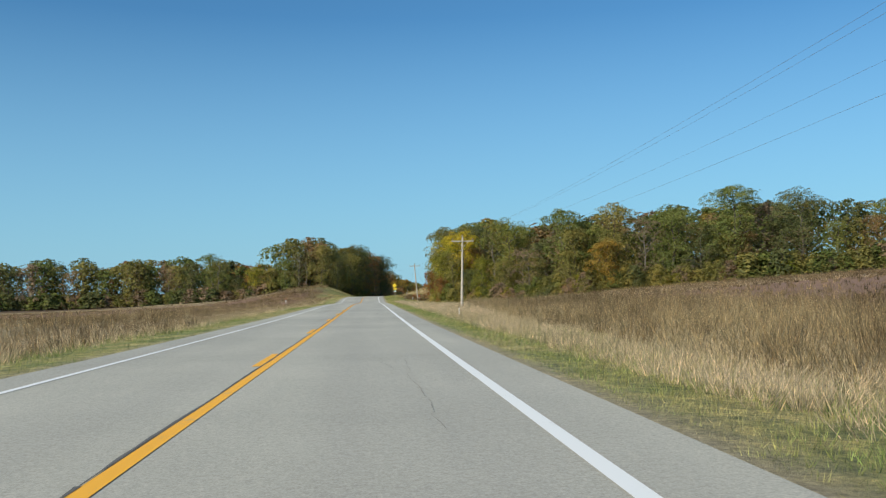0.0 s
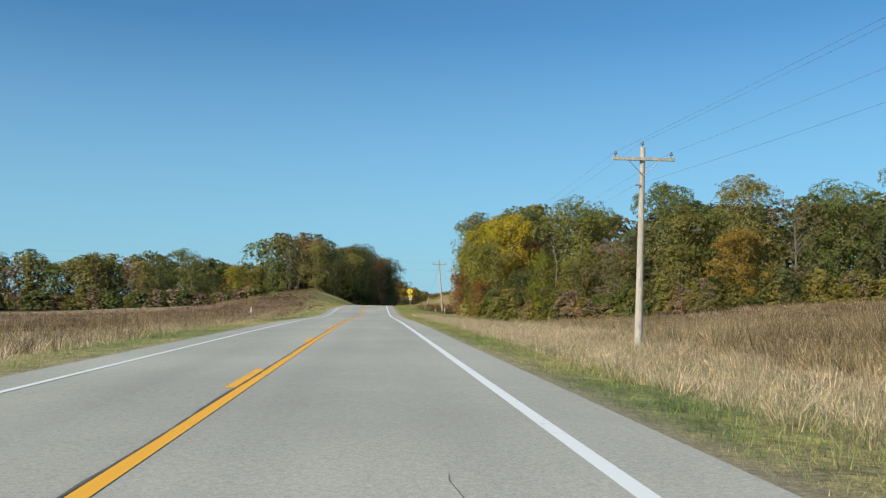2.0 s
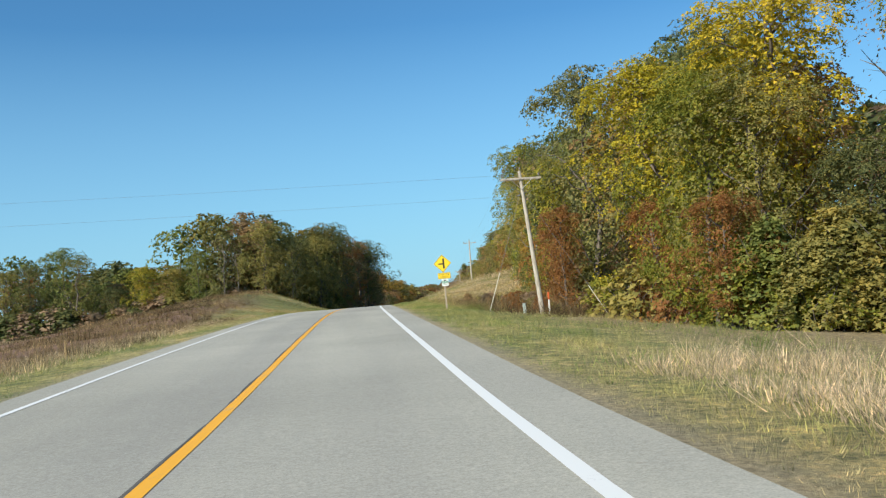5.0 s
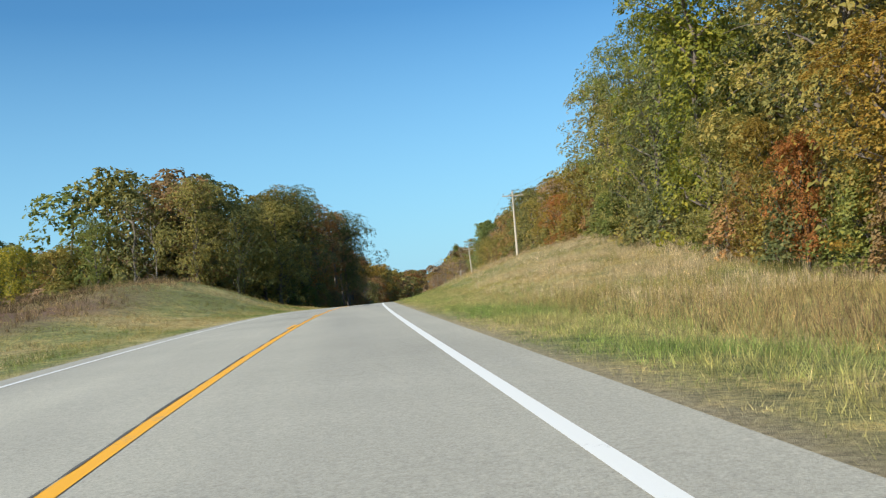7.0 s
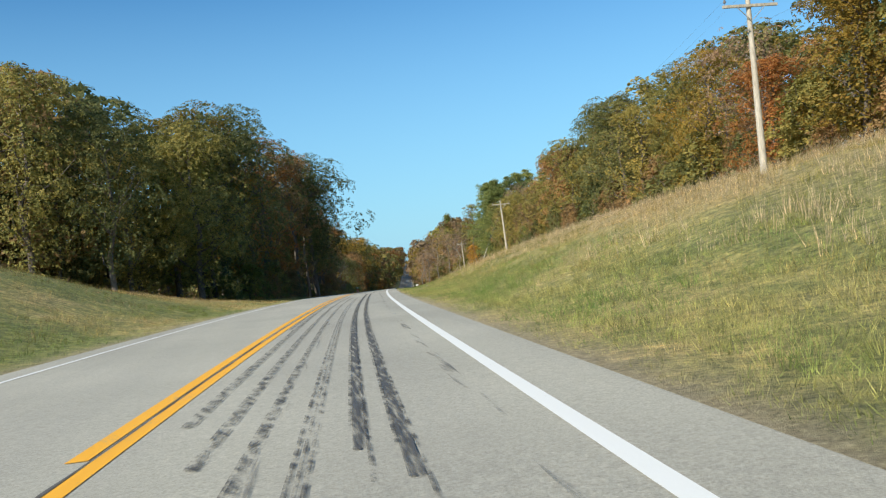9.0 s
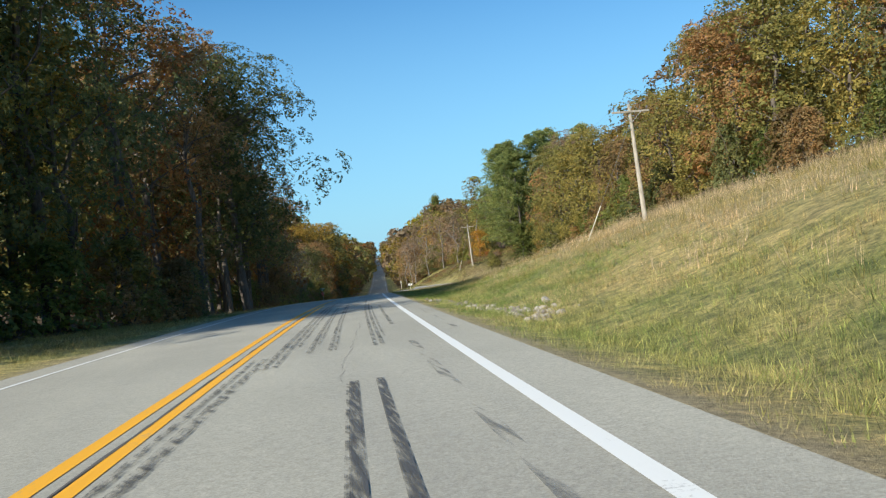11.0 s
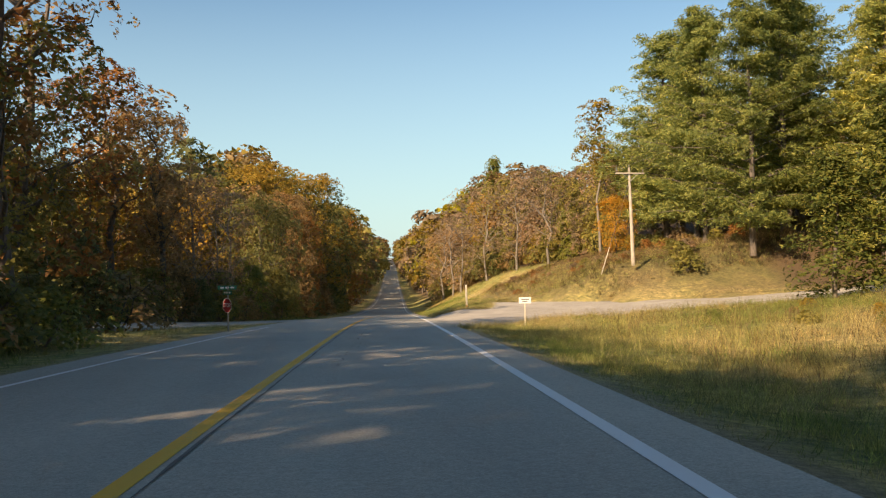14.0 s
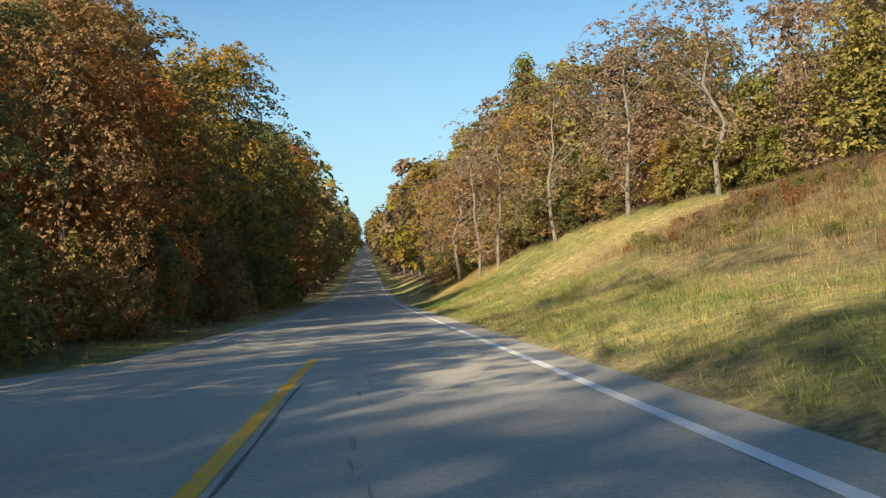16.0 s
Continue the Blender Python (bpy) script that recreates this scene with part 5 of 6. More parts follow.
# ---- grass and weeds ----
def blades(name, rng, s, u, height, width, material, label, bend=0.6, dz=-0.03, patchy=0.0, clump=8, loose=0.09):
    """Blades that fan out in clumps of uneven height."""
    n = len(s) // clump
    height = np.broadcast_to(height, s.shape)[:n]
    s, u = s[:n], u[:n]
    tall = 1 + patchy * (np.sin(s * 0.9 + u * 0.5) * np.sin(u * 0.8 - s * 0.3) + 0.6 * np.sin(s * 2.3 + 1.1 * u) * np.sin(1.9 * u - 0.7 * s))
    hc = np.minimum(height * tall * np.exp(rng.normal(size=n) * 0.36), 1.55 * height)
    x, z = road_x(s) + u, ground_z(s, u) + dz
    fan = rng.normal(size=(n, clump, 2))
    h = hc[:, None] * rng.uniform(0.5, 1.15, (n, clump))
    w = width * rng.uniform(0.6, 1.4, (n, clump))
    an = rng.uniform(0, np.pi, (n, clump))
    P = np.stack([x[:, None] + fan[:, :, 0] * loose, s[:, None] + fan[:, :, 1] * loose, np.repeat(z[:, None], clump, 1)], -1)
    a_ = np.stack([np.cos(an) * w, np.sin(an) * w, 0 * w], -1) / 2
    droop = rng.normal(size=(n, 1, 2)) * 0.3
    way_ = (fan * 0.45 + droop) * h[:, :, None] * bend
    tip = P + np.concatenate([way_, h[:, :, None]], -1)
    V = np.stack([P - a_, P + a_, tip], 2).reshape(-1, 3)
    return tagged(new(name, mesh_of(name, V, np.arange(len(V)).reshape(-1, 3), material)), label, "grass", kind="stuff")


rng = np.random.default_rng(77)


def field(n, s0, s1, inner, outer, side, power=1.4):
    """n spots between two distances from the road's middle, thicker towards the road."""
    s = rng.uniform(s0, s1, n)
    k = rng.uniform(0, 1, n) ** power
    a_, b_ = inner(s), outer(s)
    u = side * (a_ + (b_ - a_) * k)
    keep = ~driveway(s, u)
    return s[keep], u[keep]


c9 = lambda v: (lambda s: np.full_like(s, v))
s, u = field(290000, -4, 525, lambda s: edge_right(s) + 0.3, lambda s: edge_right(s) + np.where((s > 158) & (s < 205), 12.0, 5.5), 1)
blades("verge_grass", rng, s, u, np.interp(u - edge_right(s), [0.3, 1.5, 4], [0.07, 0.14, 0.24]), 0.011, GRASS_VERGE, "mown green and straw verge grass beside the road", 0.9)
s, u = field(130000, -4, 525, lambda s: edge_left(s) + 0.3, lambda s: edge_left(s) + 4.5, -1)
blades("verge_grass", rng, s, u, np.interp(-u - edge_left(s), [0.3, 1.5, 4], [0.07, 0.14, 0.24]), 0.012, GRASS_VERGE, "short green and straw verge grass beside the road", 0.9)
s, u = field(105000, -4, 165, lambda s: np.interp(s, [0, 50, 100, 165], [9.0, 10.5, 13, 18]), c9(25.0), 1, 1.2)
blades("tall_grass", rng, s, u, 0.75, 0.02, GRASS_TALL, "tall dry straw-coloured grass in the field", 0.75, patchy=0.35)
s, u = field(70000, -4, 225, c9(8.0), c9(50.0), -1, 1.6)
blades("tall_weeds", rng, s, u, np.interp(s, [0, 40, 90], [0.8, 0.7, 0.45]), 0.02, WEED_BROWN, "brown dead weeds in the fallow field", 0.7, patchy=0.4)
s, u = field(44000, 70, 300, lambda s: np.interp(s, [70, 200, 300], [22, 18, 24]), c9(110.0), -1, 1.3)
blades("tall_weeds", rng, s, u, 0.6, 0.05, WEED_BROWN, "brown dead weeds far out in the fallow field", 0.7, patchy=0.5, loose=0.3)
s, u = field(30000, -4, 92, c9(11.5), c9(27.0), 1, 0.8)
blades("tall_weeds", rng, s, u, 0.85, 0.018, WEED_BROWN, "dark brown weeds among the dry grass", 0.6, patchy=0.45)
s, u = field(42000, 82, 168, lambda s: edge_right(s) + 4.0, lambda s: np.interp(s, [82, 168], [26, 30]), 1, 0.9)
blades("straw_grass", rng, s, u, 0.55, 0.022, STRAW_STALK, "pale bent straw in the fallow strip before the wood", 1.3, patchy=0.6, clump=14, loose=0.16)
s, u = field(20000, 82, 168, lambda s: edge_right(s) + 3.0, c9(24.0), 1, 1.0)
blades("bank_grass", rng, s, u, 0.3, 0.011, GRASS_GREEN, "green grass among the straw", 0.8, patchy=0.5)
s, u = field(10000, -4, 95, c9(12.0), c9(25.0), 1, 1.0)
blades("seeding_grass", rng, s, u, 1.05, 0.018, WEED_BROWN, "scattered brown seeding stalks over the dry grass", 0.3, patchy=0.3)
s, u = field(14000, -4, 200, c9(9.0), c9(45.0), -1, 1.3)
blades("seeding_grass", rng, s, u, 1.0, 0.018, GRASS_TALL, "scattered pale seeding stalks over the weeds", 0.3, patchy=0.3)
s, u = field(190000, -4, 165, lambda s: edge_right(s) + 1.8, c9(14.5), 1, 1.1)
blades("straw_grass", rng, s, u, 0.36, 0.012, STRAW_STALK, "knee-high pale straw beside the verge", 0.9, patchy=0.6, clump=16, loose=0.13)
s, u = field(40000, -4, 240, lambda s: edge_left(s) + 2.5, c9(13.0), -1, 0.9)
blades("straw_grass", rng, s, u, np.interp(s, [0, 150, 240], [0.42, 0.35, 0.25]), 0.02, STRAW_STALK, "pale straw between the verge and the fallow field", 0.8, patchy=0.5)
s, u = field(60000, 96, 176, c9(22.0), lambda s: np.interp(s, [96, 160, 176], [75, 75, 40]), 1, 1.0)
blades("tall_weeds", rng, s, u, 0.62, 0.024, WEED_BROWN, "dark brown weeds in the fallow strip before the wood", 0.6, patchy=0.6, loose=0.22)
s, u = field(40000, 96, 176, c9(20.0), lambda s: np.interp(s, [96, 160, 176], [60, 60, 40]), 1, 1.0)
blades("straw_grass", rng, s, u, 0.42, 0.022, STRAW_STALK, "pale straw in the fallow strip before the wood", 0.8, patchy=0.6, loose=0.22)
s, u = field(34000, -4, 150, c9(26.0), c9(110.0), 1, 1.5)
blades("crop_stubble", rng, s, u, 0.4, 0.06, WEED_BROWN, "reddish-brown bean stubble in the field", 0.6)
s, u = field(22000, 203, 250, c9(8.0), lambda s: wood_right(s) + 1, 1, 1.0)
blades("bank_grass", rng, s, u, 0.5, 0.011, GRASS_BANK, "waist-high yellow-green grass below the wood", 0.7, patchy=0.4)
s, u = field(24000, 203, 250, lambda s: edge_right(s) + 2.5, lambda s: wood_right(s) + 1, 1, 1.0)
blades("bank_grass", rng, s, u, 0.38, 0.009, GRASS_GREEN, "knee-high green grass below the wood", 0.8, patchy=0.5)
s, u = field(12000, 203, 246, c9(8.0), lambda s: wood_right(s) - 0.5, 1, 1.0)
blades("tall_weeds", rng, s, u, 0.5, 0.011, WEED_BROWN, "reddish-brown dead weeds round the sign and pole", 0.6, patchy=0.4)
s, u = field(190000, 204, 472, lambda s: edge_right(s) + 1.2, lambda s: np.minimum(edge_right(s) + 7.5, wood_right(s)), 1, 1.3)
blades("verge_grass", rng, s, u, 0.2, 0.01, GRASS_GREEN, "rough green grass low on the bank", 0.8, patchy=0.3)
s, u = field(260000, 204, 472, lambda s: edge_right(s) + 4.0, lambda s: wood_right(s) + 1, 1, 0.8)
blades("bank_grass", rng, s, u, 0.3, 0.011, GRASS_BANK, "rough green and golden grass on the bank", 0.8, patchy=0.5)
s, u = field(150000, 236, 440, lambda s: edge_right(s) + 5, lambda s: wood_right(s) + 1, 1, 0.75)
drift = np.sin(s * 0.31 + u * 0.5) * np.sin(u * 0.61 - s * 0.17) + 0.7 * np.sin(s * 0.9 - u * 0.8) * np.sin(s * 0.23 + u * 1.3) + 0.05 * (u - edge_right(s) - 12)
keep = drift + rng.normal(size=len(s)) * 0.3 > 0.02
s, u = s[keep], u[keep]
blades("seeding_grass", rng, s, u, 0.58, 0.012, STRAW_STALK, "tufts of tall straw-coloured stalks on the bank", 0.35, patchy=0.3)
s, u = field(120000, -4, 472, lambda s: edge_right(s) + 0.42, lambda s: edge_right(s) + 3.0, 1, 1.1)
blades("verge_grass", rng, s, u, np.interp(u - edge_right(s), [0.4, 1.0, 3], [0.08, 0.15, 0.19]), 0.011, GRASS_GREEN, "fresh green grass along the pavement's edge", 0.8, patchy=0.4)
s, u = field(45000, 486, 560, lambda s: edge_right(s) + 0.3, lambda s: np.minimum(edge_right(s) + 6.0, wood_right(s)), 1, 1.2)
blades("verge_grass", rng, s, u, 0.2, 0.014, GRASS_GREEN, "rough green grass low on the bank", 0.8, patchy=0.3)
s, u = field(65000, 486, 600, lambda s: edge_right(s) + 3.0, lambda s: wood_right(s) + 1, 1, 1.0)
blades("bank_grass", rng, s, u, 0.2, 0.014, GRASS_BANK, "rough green and golden grass on the bank", 0.8, patchy=0.3)
s, u = field(120000, 235, 385, lambda s: edge_left(s) + 1.5, lambda s: np.minimum(wood_left(s), 30), -1, 1.0)
blades("bank_grass", rng, s, u, 0.2, 0.013, GRASS_BANK, "rough grass on the mound beside the road", 0.8, patchy=0.3)
s, u = field(44000, 235, 372, lambda s: edge_left(s) + 2.0, lambda s: np.minimum(wood_left(s), 26), -1, 0.7)
blades("tall_weeds", rng, s, u, 0.22, 0.013, WEED_BROWN, "low brown seed heads scattered over the mound", 0.8, patchy=0.6, loose=0.2)
s, u = field(22000, 225, 345, lambda s: np.interp(s, [225, 300, 345], [13, 17, 20]), lambda s: np.interp(s, [225, 300, 345], [32, 30, 27]), -1, 1.0)
blades("tall_weeds", rng, s, u, 0.65, 0.03, WEED_BROWN, "brown weeds along the crest of the mound", 0.6, patchy=0.5)

s, u = field(90000, 487, 527, lambda s: edge_right(s) + 7, lambda s: wood_right(s) + 2, 1, 0.7)
blades("tall_weeds", rng, s, u, 0.45, 0.016, WEED_BROWN, "rough brown weeds on the bank above the side road", 0.6, patchy=0.6)
s, u = field(26000, 488, 527, lambda s: edge_right(s) + 4, lambda s: wood_right(s) + 2, 1, 0.8)
blades("bank_grass", rng, s, u, 0.34, 0.013, GRASS_VERGE, "knee-high grass on the bank above the side road", 0.7, patchy=0.6)
s, u = field(36000, 436, 474, lambda s: edge_right(s) + 2.0, lambda s: wood_right(s) + 1, 1, 0.9)
blades("bank_grass", rng, s, u, 0.4, 0.013, GRASS_VERGE, "knee-high yellow-green grass before the side road", 0.7, patchy=0.6)
s, u = field(16000, 436, 474, lambda s: edge_right(s) + 3.5, lambda s: wood_right(s) + 1, 1, 0.9)
blades("tall_weeds", rng, s, u, 0.42, 0.012, WEED_BROWN, "brown weeds among the grass before the side road", 0.7, patchy=0.6)
s, u = field(18000, 196, 226, c9(9.0), lambda s: wood_right(s) + 0.5, 1, 0.8)
blades("tall_weeds", rng, s, u, 0.75, 0.014, WEED_BROWN, "waist-high reddish-brown weeds round the sign and pole", 0.5, patchy=0.6)
s, u = field(36000, 489, 512, c9(13.0), c9(28.0), 1, 1.0)
blades("bank_grass", rng, s, u, 0.3, 0.012, GRASS_GREEN, "lush green grass and weeds on the bank above the side road", 0.8, patchy=0.6)
# straw and grass hanging over the edges of the side road
k = rng.uniform(0, 1, 26000)
u = np.interp(k, [0, 0.75, 1], [4.4, 11.5, 40])
s = np.where(rng.uniform(0, 1, 26000) < 0.7, right_far(u) + rng.uniform(0.0, 0.7, 26000), right_near(u) - rng.uniform(0.0, 0.7, 26000))
blades("verge_grass", rng, s, u, 0.24, 0.014, GRASS_VERGE, "straw-coloured grass along the edge of the side road", 1.0, 0.0, patchy=0.5, loose=0.16)
random.seed(51)
for i in range(46):
    s, u = random.uniform(201, 224), random.uniform(10.5, 16.5)
    c = random.choice(["rust", "brown", "brown", "grey", "olive"])
    low_brush(random.choice(BRUSH), s, u, random.uniform(0.6, 1.2), c, 1.1)

# brush under the pines and a second rank of undergrowth beyond them
random.seed(41)
for i in range(46):
    s, u = random.uniform(486, 522), random.uniform(23.5, 33)
    if not driveway(s, u, 2.0):
        c = random.choice(["brown", "olive", "rust", "dark", "grey", "olive"])
        low_brush(random.choice(BRUSH), s, u, random.uniform(0.6, 1.5), c, 1.3)
for i in range(34):
    s = 525 + 2.4 * i + random.uniform(-0.8, 0.8)
    c = random.choice(["olive", "olive", "grey", "dark", "gold", "grey"])
    shrub(s, float(wood_right(s)) + random.uniform(1.0, 3.5), random.uniform(4, 7.5), c, "%s understory tree at the wood's edge" % COLOUR_WORDS[c], random.uniform(0.9, 1.2))

# low weeds on the bank above the side road
random.seed(31)
for i in range(150):
    s, u = random.uniform(489, 526), random.uniform(12, 25)
    if u < float(wood_right(s)) and (u > 16 or s > 500) and not driveway(s, u, 1.2):
        c = random.choice(["brown", "olive", "grey", "rust", "olive"])
        low_brush(random.choice(BRUSH), s, u, random.uniform(0.25, 0.65), c, 1.5)
for i in range(14):
    s, u = random.uniform(438, 463), random.uniform(12, 22)
    c = random.choice(["olive", "brown", "gold", "green"])
    low_brush(random.choice(BRUSH), s, u, random.uniform(0.3, 0.55), c, 1.4)
grow_back("low_brush")


# ---- side roads ----
def gravel_material():
    m, t, p = nodes_of("pale_concrete_gravel")
    grit = noise_of(t, 30, 5, 0.75)
    patch = noise_of(t, 0.6, 5, 0.65)
    col = ramp(t, grit, [(0.32, (0.27, 0.25, 0.22)), (0.68, (0.53, 0.5, 0.44))])
    col = mix(t, 1.0, col, ramp(t, patch, [(0.35, (0.8, 0.79, 0.77)), (0.65, (1.1, 1.1, 1.09))]), "MULTIPLY")
    t.links.new(col, p.inputs["Base Color"])
    p.inputs["Roughness"].default_value = 0.92
    bump(t, p, grit, 0.35, 0.008)
    return m


GRAVEL = gravel_material()


def side_road(name, side, near, far, d0, d1, material, label):
    ds = np.concatenate([np.arange(d0, 16, 0.5), np.arange(16, d1, 2.0)])
    k = np.linspace(0, 1, 13)
    S = near(ds)[:, None] + (far(ds) - near(ds))[:, None] * k
    U = np.repeat(side * ds[:, None], 13, 1)
    Z = road_z(S) + lift(S, U) + 0.12
    inside = abs(U) < np.where(side > 0, edge_right(S), edge_left(S)) + 0.3
    Z = np.where(inside, road_z(S) - 0.012, Z + 0.03)
    # the edges turn down into the soil
    S = np.concatenate([S[:, :1] - 0.08, S, S[:, -1:] + 0.08], 1)
    U = np.concatenate([U[:, :1], U, U[:, -1:]], 1)
    Z = np.concatenate([Z[:, :1] - 0.45, Z, Z[:, -1:] - 0.45], 1)
    V = np.stack([road_x(S) + U, S, Z], -1).reshape(-1, 3)
    r, c = U.shape
    i, j = np.meshgrid(np.arange(r - 1), np.arange(c - 1), indexing="ij")
    F = np.stack([i * c + j, i * c + j + 1, (i + 1) * c + j + 1, (i + 1) * c + j], -1).reshape(-1, 4)
    if side > 0:
        F = F[:, ::-1]
    return tagged(new(name, mesh_of(name, V, F, material, True)), label, "road", kind="structure")


side_road("road_side", 1, right_near, right_far, 4.2, 59, GRAVEL, "pale worn concrete and gravel side road mouth")
side_road("road_side", -1, left_near, left_far, 4.0, 59, ASPHALT, "grey asphalt side road under the trees")

# ---- utility poles and wires ----
POLE_WOOD = bark_material("pole_wood_weathered", (0.28, 0.245, 0.195), (0.52, 0.47, 0.39))
STEEL = plain("galvanised_steel", (0.42, 0.43, 0.44), 0.45, 0.7)
PORCELAIN = plain("insulator_porcelain", (0.16, 0.14, 0.135), 0.3)
WIRE = plain("wire_weathered", (0.2, 0.2, 0.2), 0.6, 0.3)
GUARD = plain("guy_guard_yellowed", (0.66, 0.62, 0.52), 0.6)
TOPS = {}


def utility_pole(key, s, u, top, lean_u=0.0, double=False, arm=2.3):
    x, y, z = spot(s, u, -0.3)
    zt = float(road_z(s)) + top
    pole = new("utility_pole")
    pole.matrix_basis = Matrix.Translation((x, y, z))
    h = zt - z
    bm = bmesh.new()
    rod(bm, (0, 0, 0), (lean_u, 0, h), 0.15, 0.09, 14)
    part("pole", bm, POLE_WOOD, pole)
    za = h - 0.45
    xl = lean_u * za / h
    for dy in ((-0.13, 0.13) if double else (-0.13,)):
        bm = bmesh.new()
        box(bm, (xl, dy, za), (arm, 0.09, 0.115), None, 0.01)
        part("crossarm", bm, POLE_WOOD, pole)
    for sx in (-1, 1):
        bm = bmesh.new()
        rod(bm, (xl + sx * 0.6, -0.19, za - 0.04), (xl, -0.17, za - 0.62), 0.016)
        part("brace", bm, STEEL, pole)
    pts = []
    for dx in (-arm / 2 + 0.12, arm / 2 - 0.12, 0.0):
        zb = za + 0.06 if dx else h
        bm = bmesh.new()
        rod(bm, (xl + dx, -0.1 if dx else 0, zb), (xl + dx, -0.1 if dx else 0, zb + 0.12), 0.014)
        rod(bm, (xl + dx, -0.1 if dx else 0, zb + 0.1), (xl + dx, -0.1 if dx else 0, zb + 0.16), 0.065, 0.05)
        rod(bm, (xl + dx, -0.1 if dx else 0, zb + 0.15), (xl + dx, -0.1 if dx else 0, zb + 0.22), 0.045, 0.035)
        part("insulator", bm, PORCELAIN, pole)
        pts.append((x + xl + dx, y, z + zb + 0.2))
    bm = bmesh.new()
    rod(bm, (xl - 0.12, -0.12, za - 0.95), (xl - 0.3, -0.12, za - 0.95), 0.03)
    part("neutral_bracket", bm, STEEL, pole)
    pts.append((x + xl - 0.3, y, z + za - 0.95))
    TOPS[key] = pts
    return tagged(pole, "weathered wooden utility pole with crossarm and insulators", "utility pole", "roadside power line")


utility_pole("Z", -16, 11.2, 6.9)
utility_pole("A", 91, 11.1, 6.95, 0.2)
utility_pole("B", 199.4, 12.1, 7.3, -0.7, True)
utility_pole("C", 305.5, 18.3, 10.55, 0.1)
utility_pole("D", 383, 19.0, 9.5, -0.25)
utility_pole("E", 490, 20.1, 10.85, -0.2)
utility_pole("F", 600, 22.0, 13.2)
utility_pole("G", 200, -118, 11.4)


def wire(a_, b_, sag, r=0.0032):
    a_, b_ = np.array(a_), np.array(b_)
    k = np.linspace(0, 1, 25)[:, None]
    P = a_ + (b_ - a_) * k
    P[:, 2] -= sag * 4 * (k * (1 - k))[:, 0]
    v, f = tube(P, np.full(25, r), 4)
    tagged(new("power_wire", mesh_of("power_wire", v, f, WIRE)), "thin grey sagging wire strung between utility poles", "wire", "roadside wires")


for p0, p1 in ("ZA", "AB", "BC", "CD", "DE", "EF"):
    for q0, q1 in zip(TOPS[p0], TOPS[p1]):
        wire(q0, q1, 1.1)
for j in (1, 3):
    wire(TOPS["B"][j], TOPS["G"][j], 1.0, 0.004)


def guy(key, s, u, frac=0.9):
    g = new("guy_wire")
    foot = Vector(spot(s, u, -0.05))
    top = Vector(TOPS[key][3]) + Vector((0.3, 0, 0.4))
    g.matrix_basis = Matrix.Translation(foot)
    d = top - foot
    bm = bmesh.new()
    rod(bm, (0, 0, 0), d, 0.009, 0.009, 6)
    part("cable", bm, WIRE, g)
    bm = bmesh.new()
    rod(bm, d.normalized() * 0.15, d.normalized() * 2.3, 0.024, 0.024, 8)
    part("guard", bm, GUARD, g, "pale plastic guard")
    tagged(g, "guy wire with pale plastic guard anchoring a utility pole", "guy wire")


guy("B", 200.2, 9.2)
guy("B", 199.5, 16.0)
guy("D", 384, 15.6)
guy("E", 490.4, 17.6)

# ---- signs and markers ----
SIGN_YELLOW = plain("sign_yellow", (0.86, 0.6, 0.02), 0.45, 0, 0.04)
SIGN_BLACK = plain("sign_black", (0.015, 0.015, 0.015), 0.5)
SIGN_WHITE = plain("sign_white", (0.8, 0.8, 0.78), 0.5, 0, 0.05)
SIGN_GREEN = plain("sign_green", (0.02, 0.24, 0.13), 0.45)
SIGN_RED = plain("sign_red", (0.42, 0.03, 0.035), 0.45)
ORANGE = plain("marker_orange", (0.75, 0.16, 0.05), 0.5)
BAND_OCHRE = plain("band_faded_ochre", (0.5, 0.27, 0.07), 0.7, 0, 0.2, 20)
CAP_DARK = plain("cap_dark_green", (0.02, 0.05, 0.035), 0.5)
POST_WOOD = plain("post_weathered_wood", (0.4, 0.33, 0.25), 0.8, 0, 0.25, 14)
PEDESTAL = plain("pedestal_grey_green", (0.4, 0.46, 0.42), 0.55, 0, 0.15, 9)
POST_PALE = plain("post_pale_wood", (0.6, 0.55, 0.44), 0.75, 0, 0.2, 14)
PIPE = plain("post_steel", (0.4, 0.38, 0.34), 0.55, 0.5)


def plate(pts, thick, y=0.0):
    """A flat plate in the x-z plane, its face towards -y."""
    bm = bmesh.new()
    f = bm.faces.new([bm.verts.new((px, y, pz)) for px, pz in pts])
    r = bmesh.ops.extrude_face_region(bm, geom=[f])
    bmesh.ops.translate(bm, verts=[v for v in r["geom"] if isinstance(v, bmesh.types.BMVert)], vec=(0, thick, 0))
    bmesh.ops.recalc_face_normals(bm, faces=bm.faces)
    return bm


def rounded(w, h, r, n=5):
    pts = []
    for cx, cz, a0 in ((w / 2 - r, h / 2 - r, 0), (-w / 2 + r, h / 2 - r, 90), (-w / 2 + r, -h / 2 + r, 180), (w / 2 - r, -h / 2 + r, 270)):
        for i in range(n + 1):
            an = radians(a0 + 90 * i / n)
            pts.append((cx + r * math.cos(an), cz + r * math.sin(an)))
    return pts


def shifted(pts, dx, dz, turn=0):
    c, s_ = math.cos(radians(turn)), math.sin(radians(turn))
    return [(px * c - pz * s_ + dx, px * s_ + pz * c + dz) for px, pz in pts]


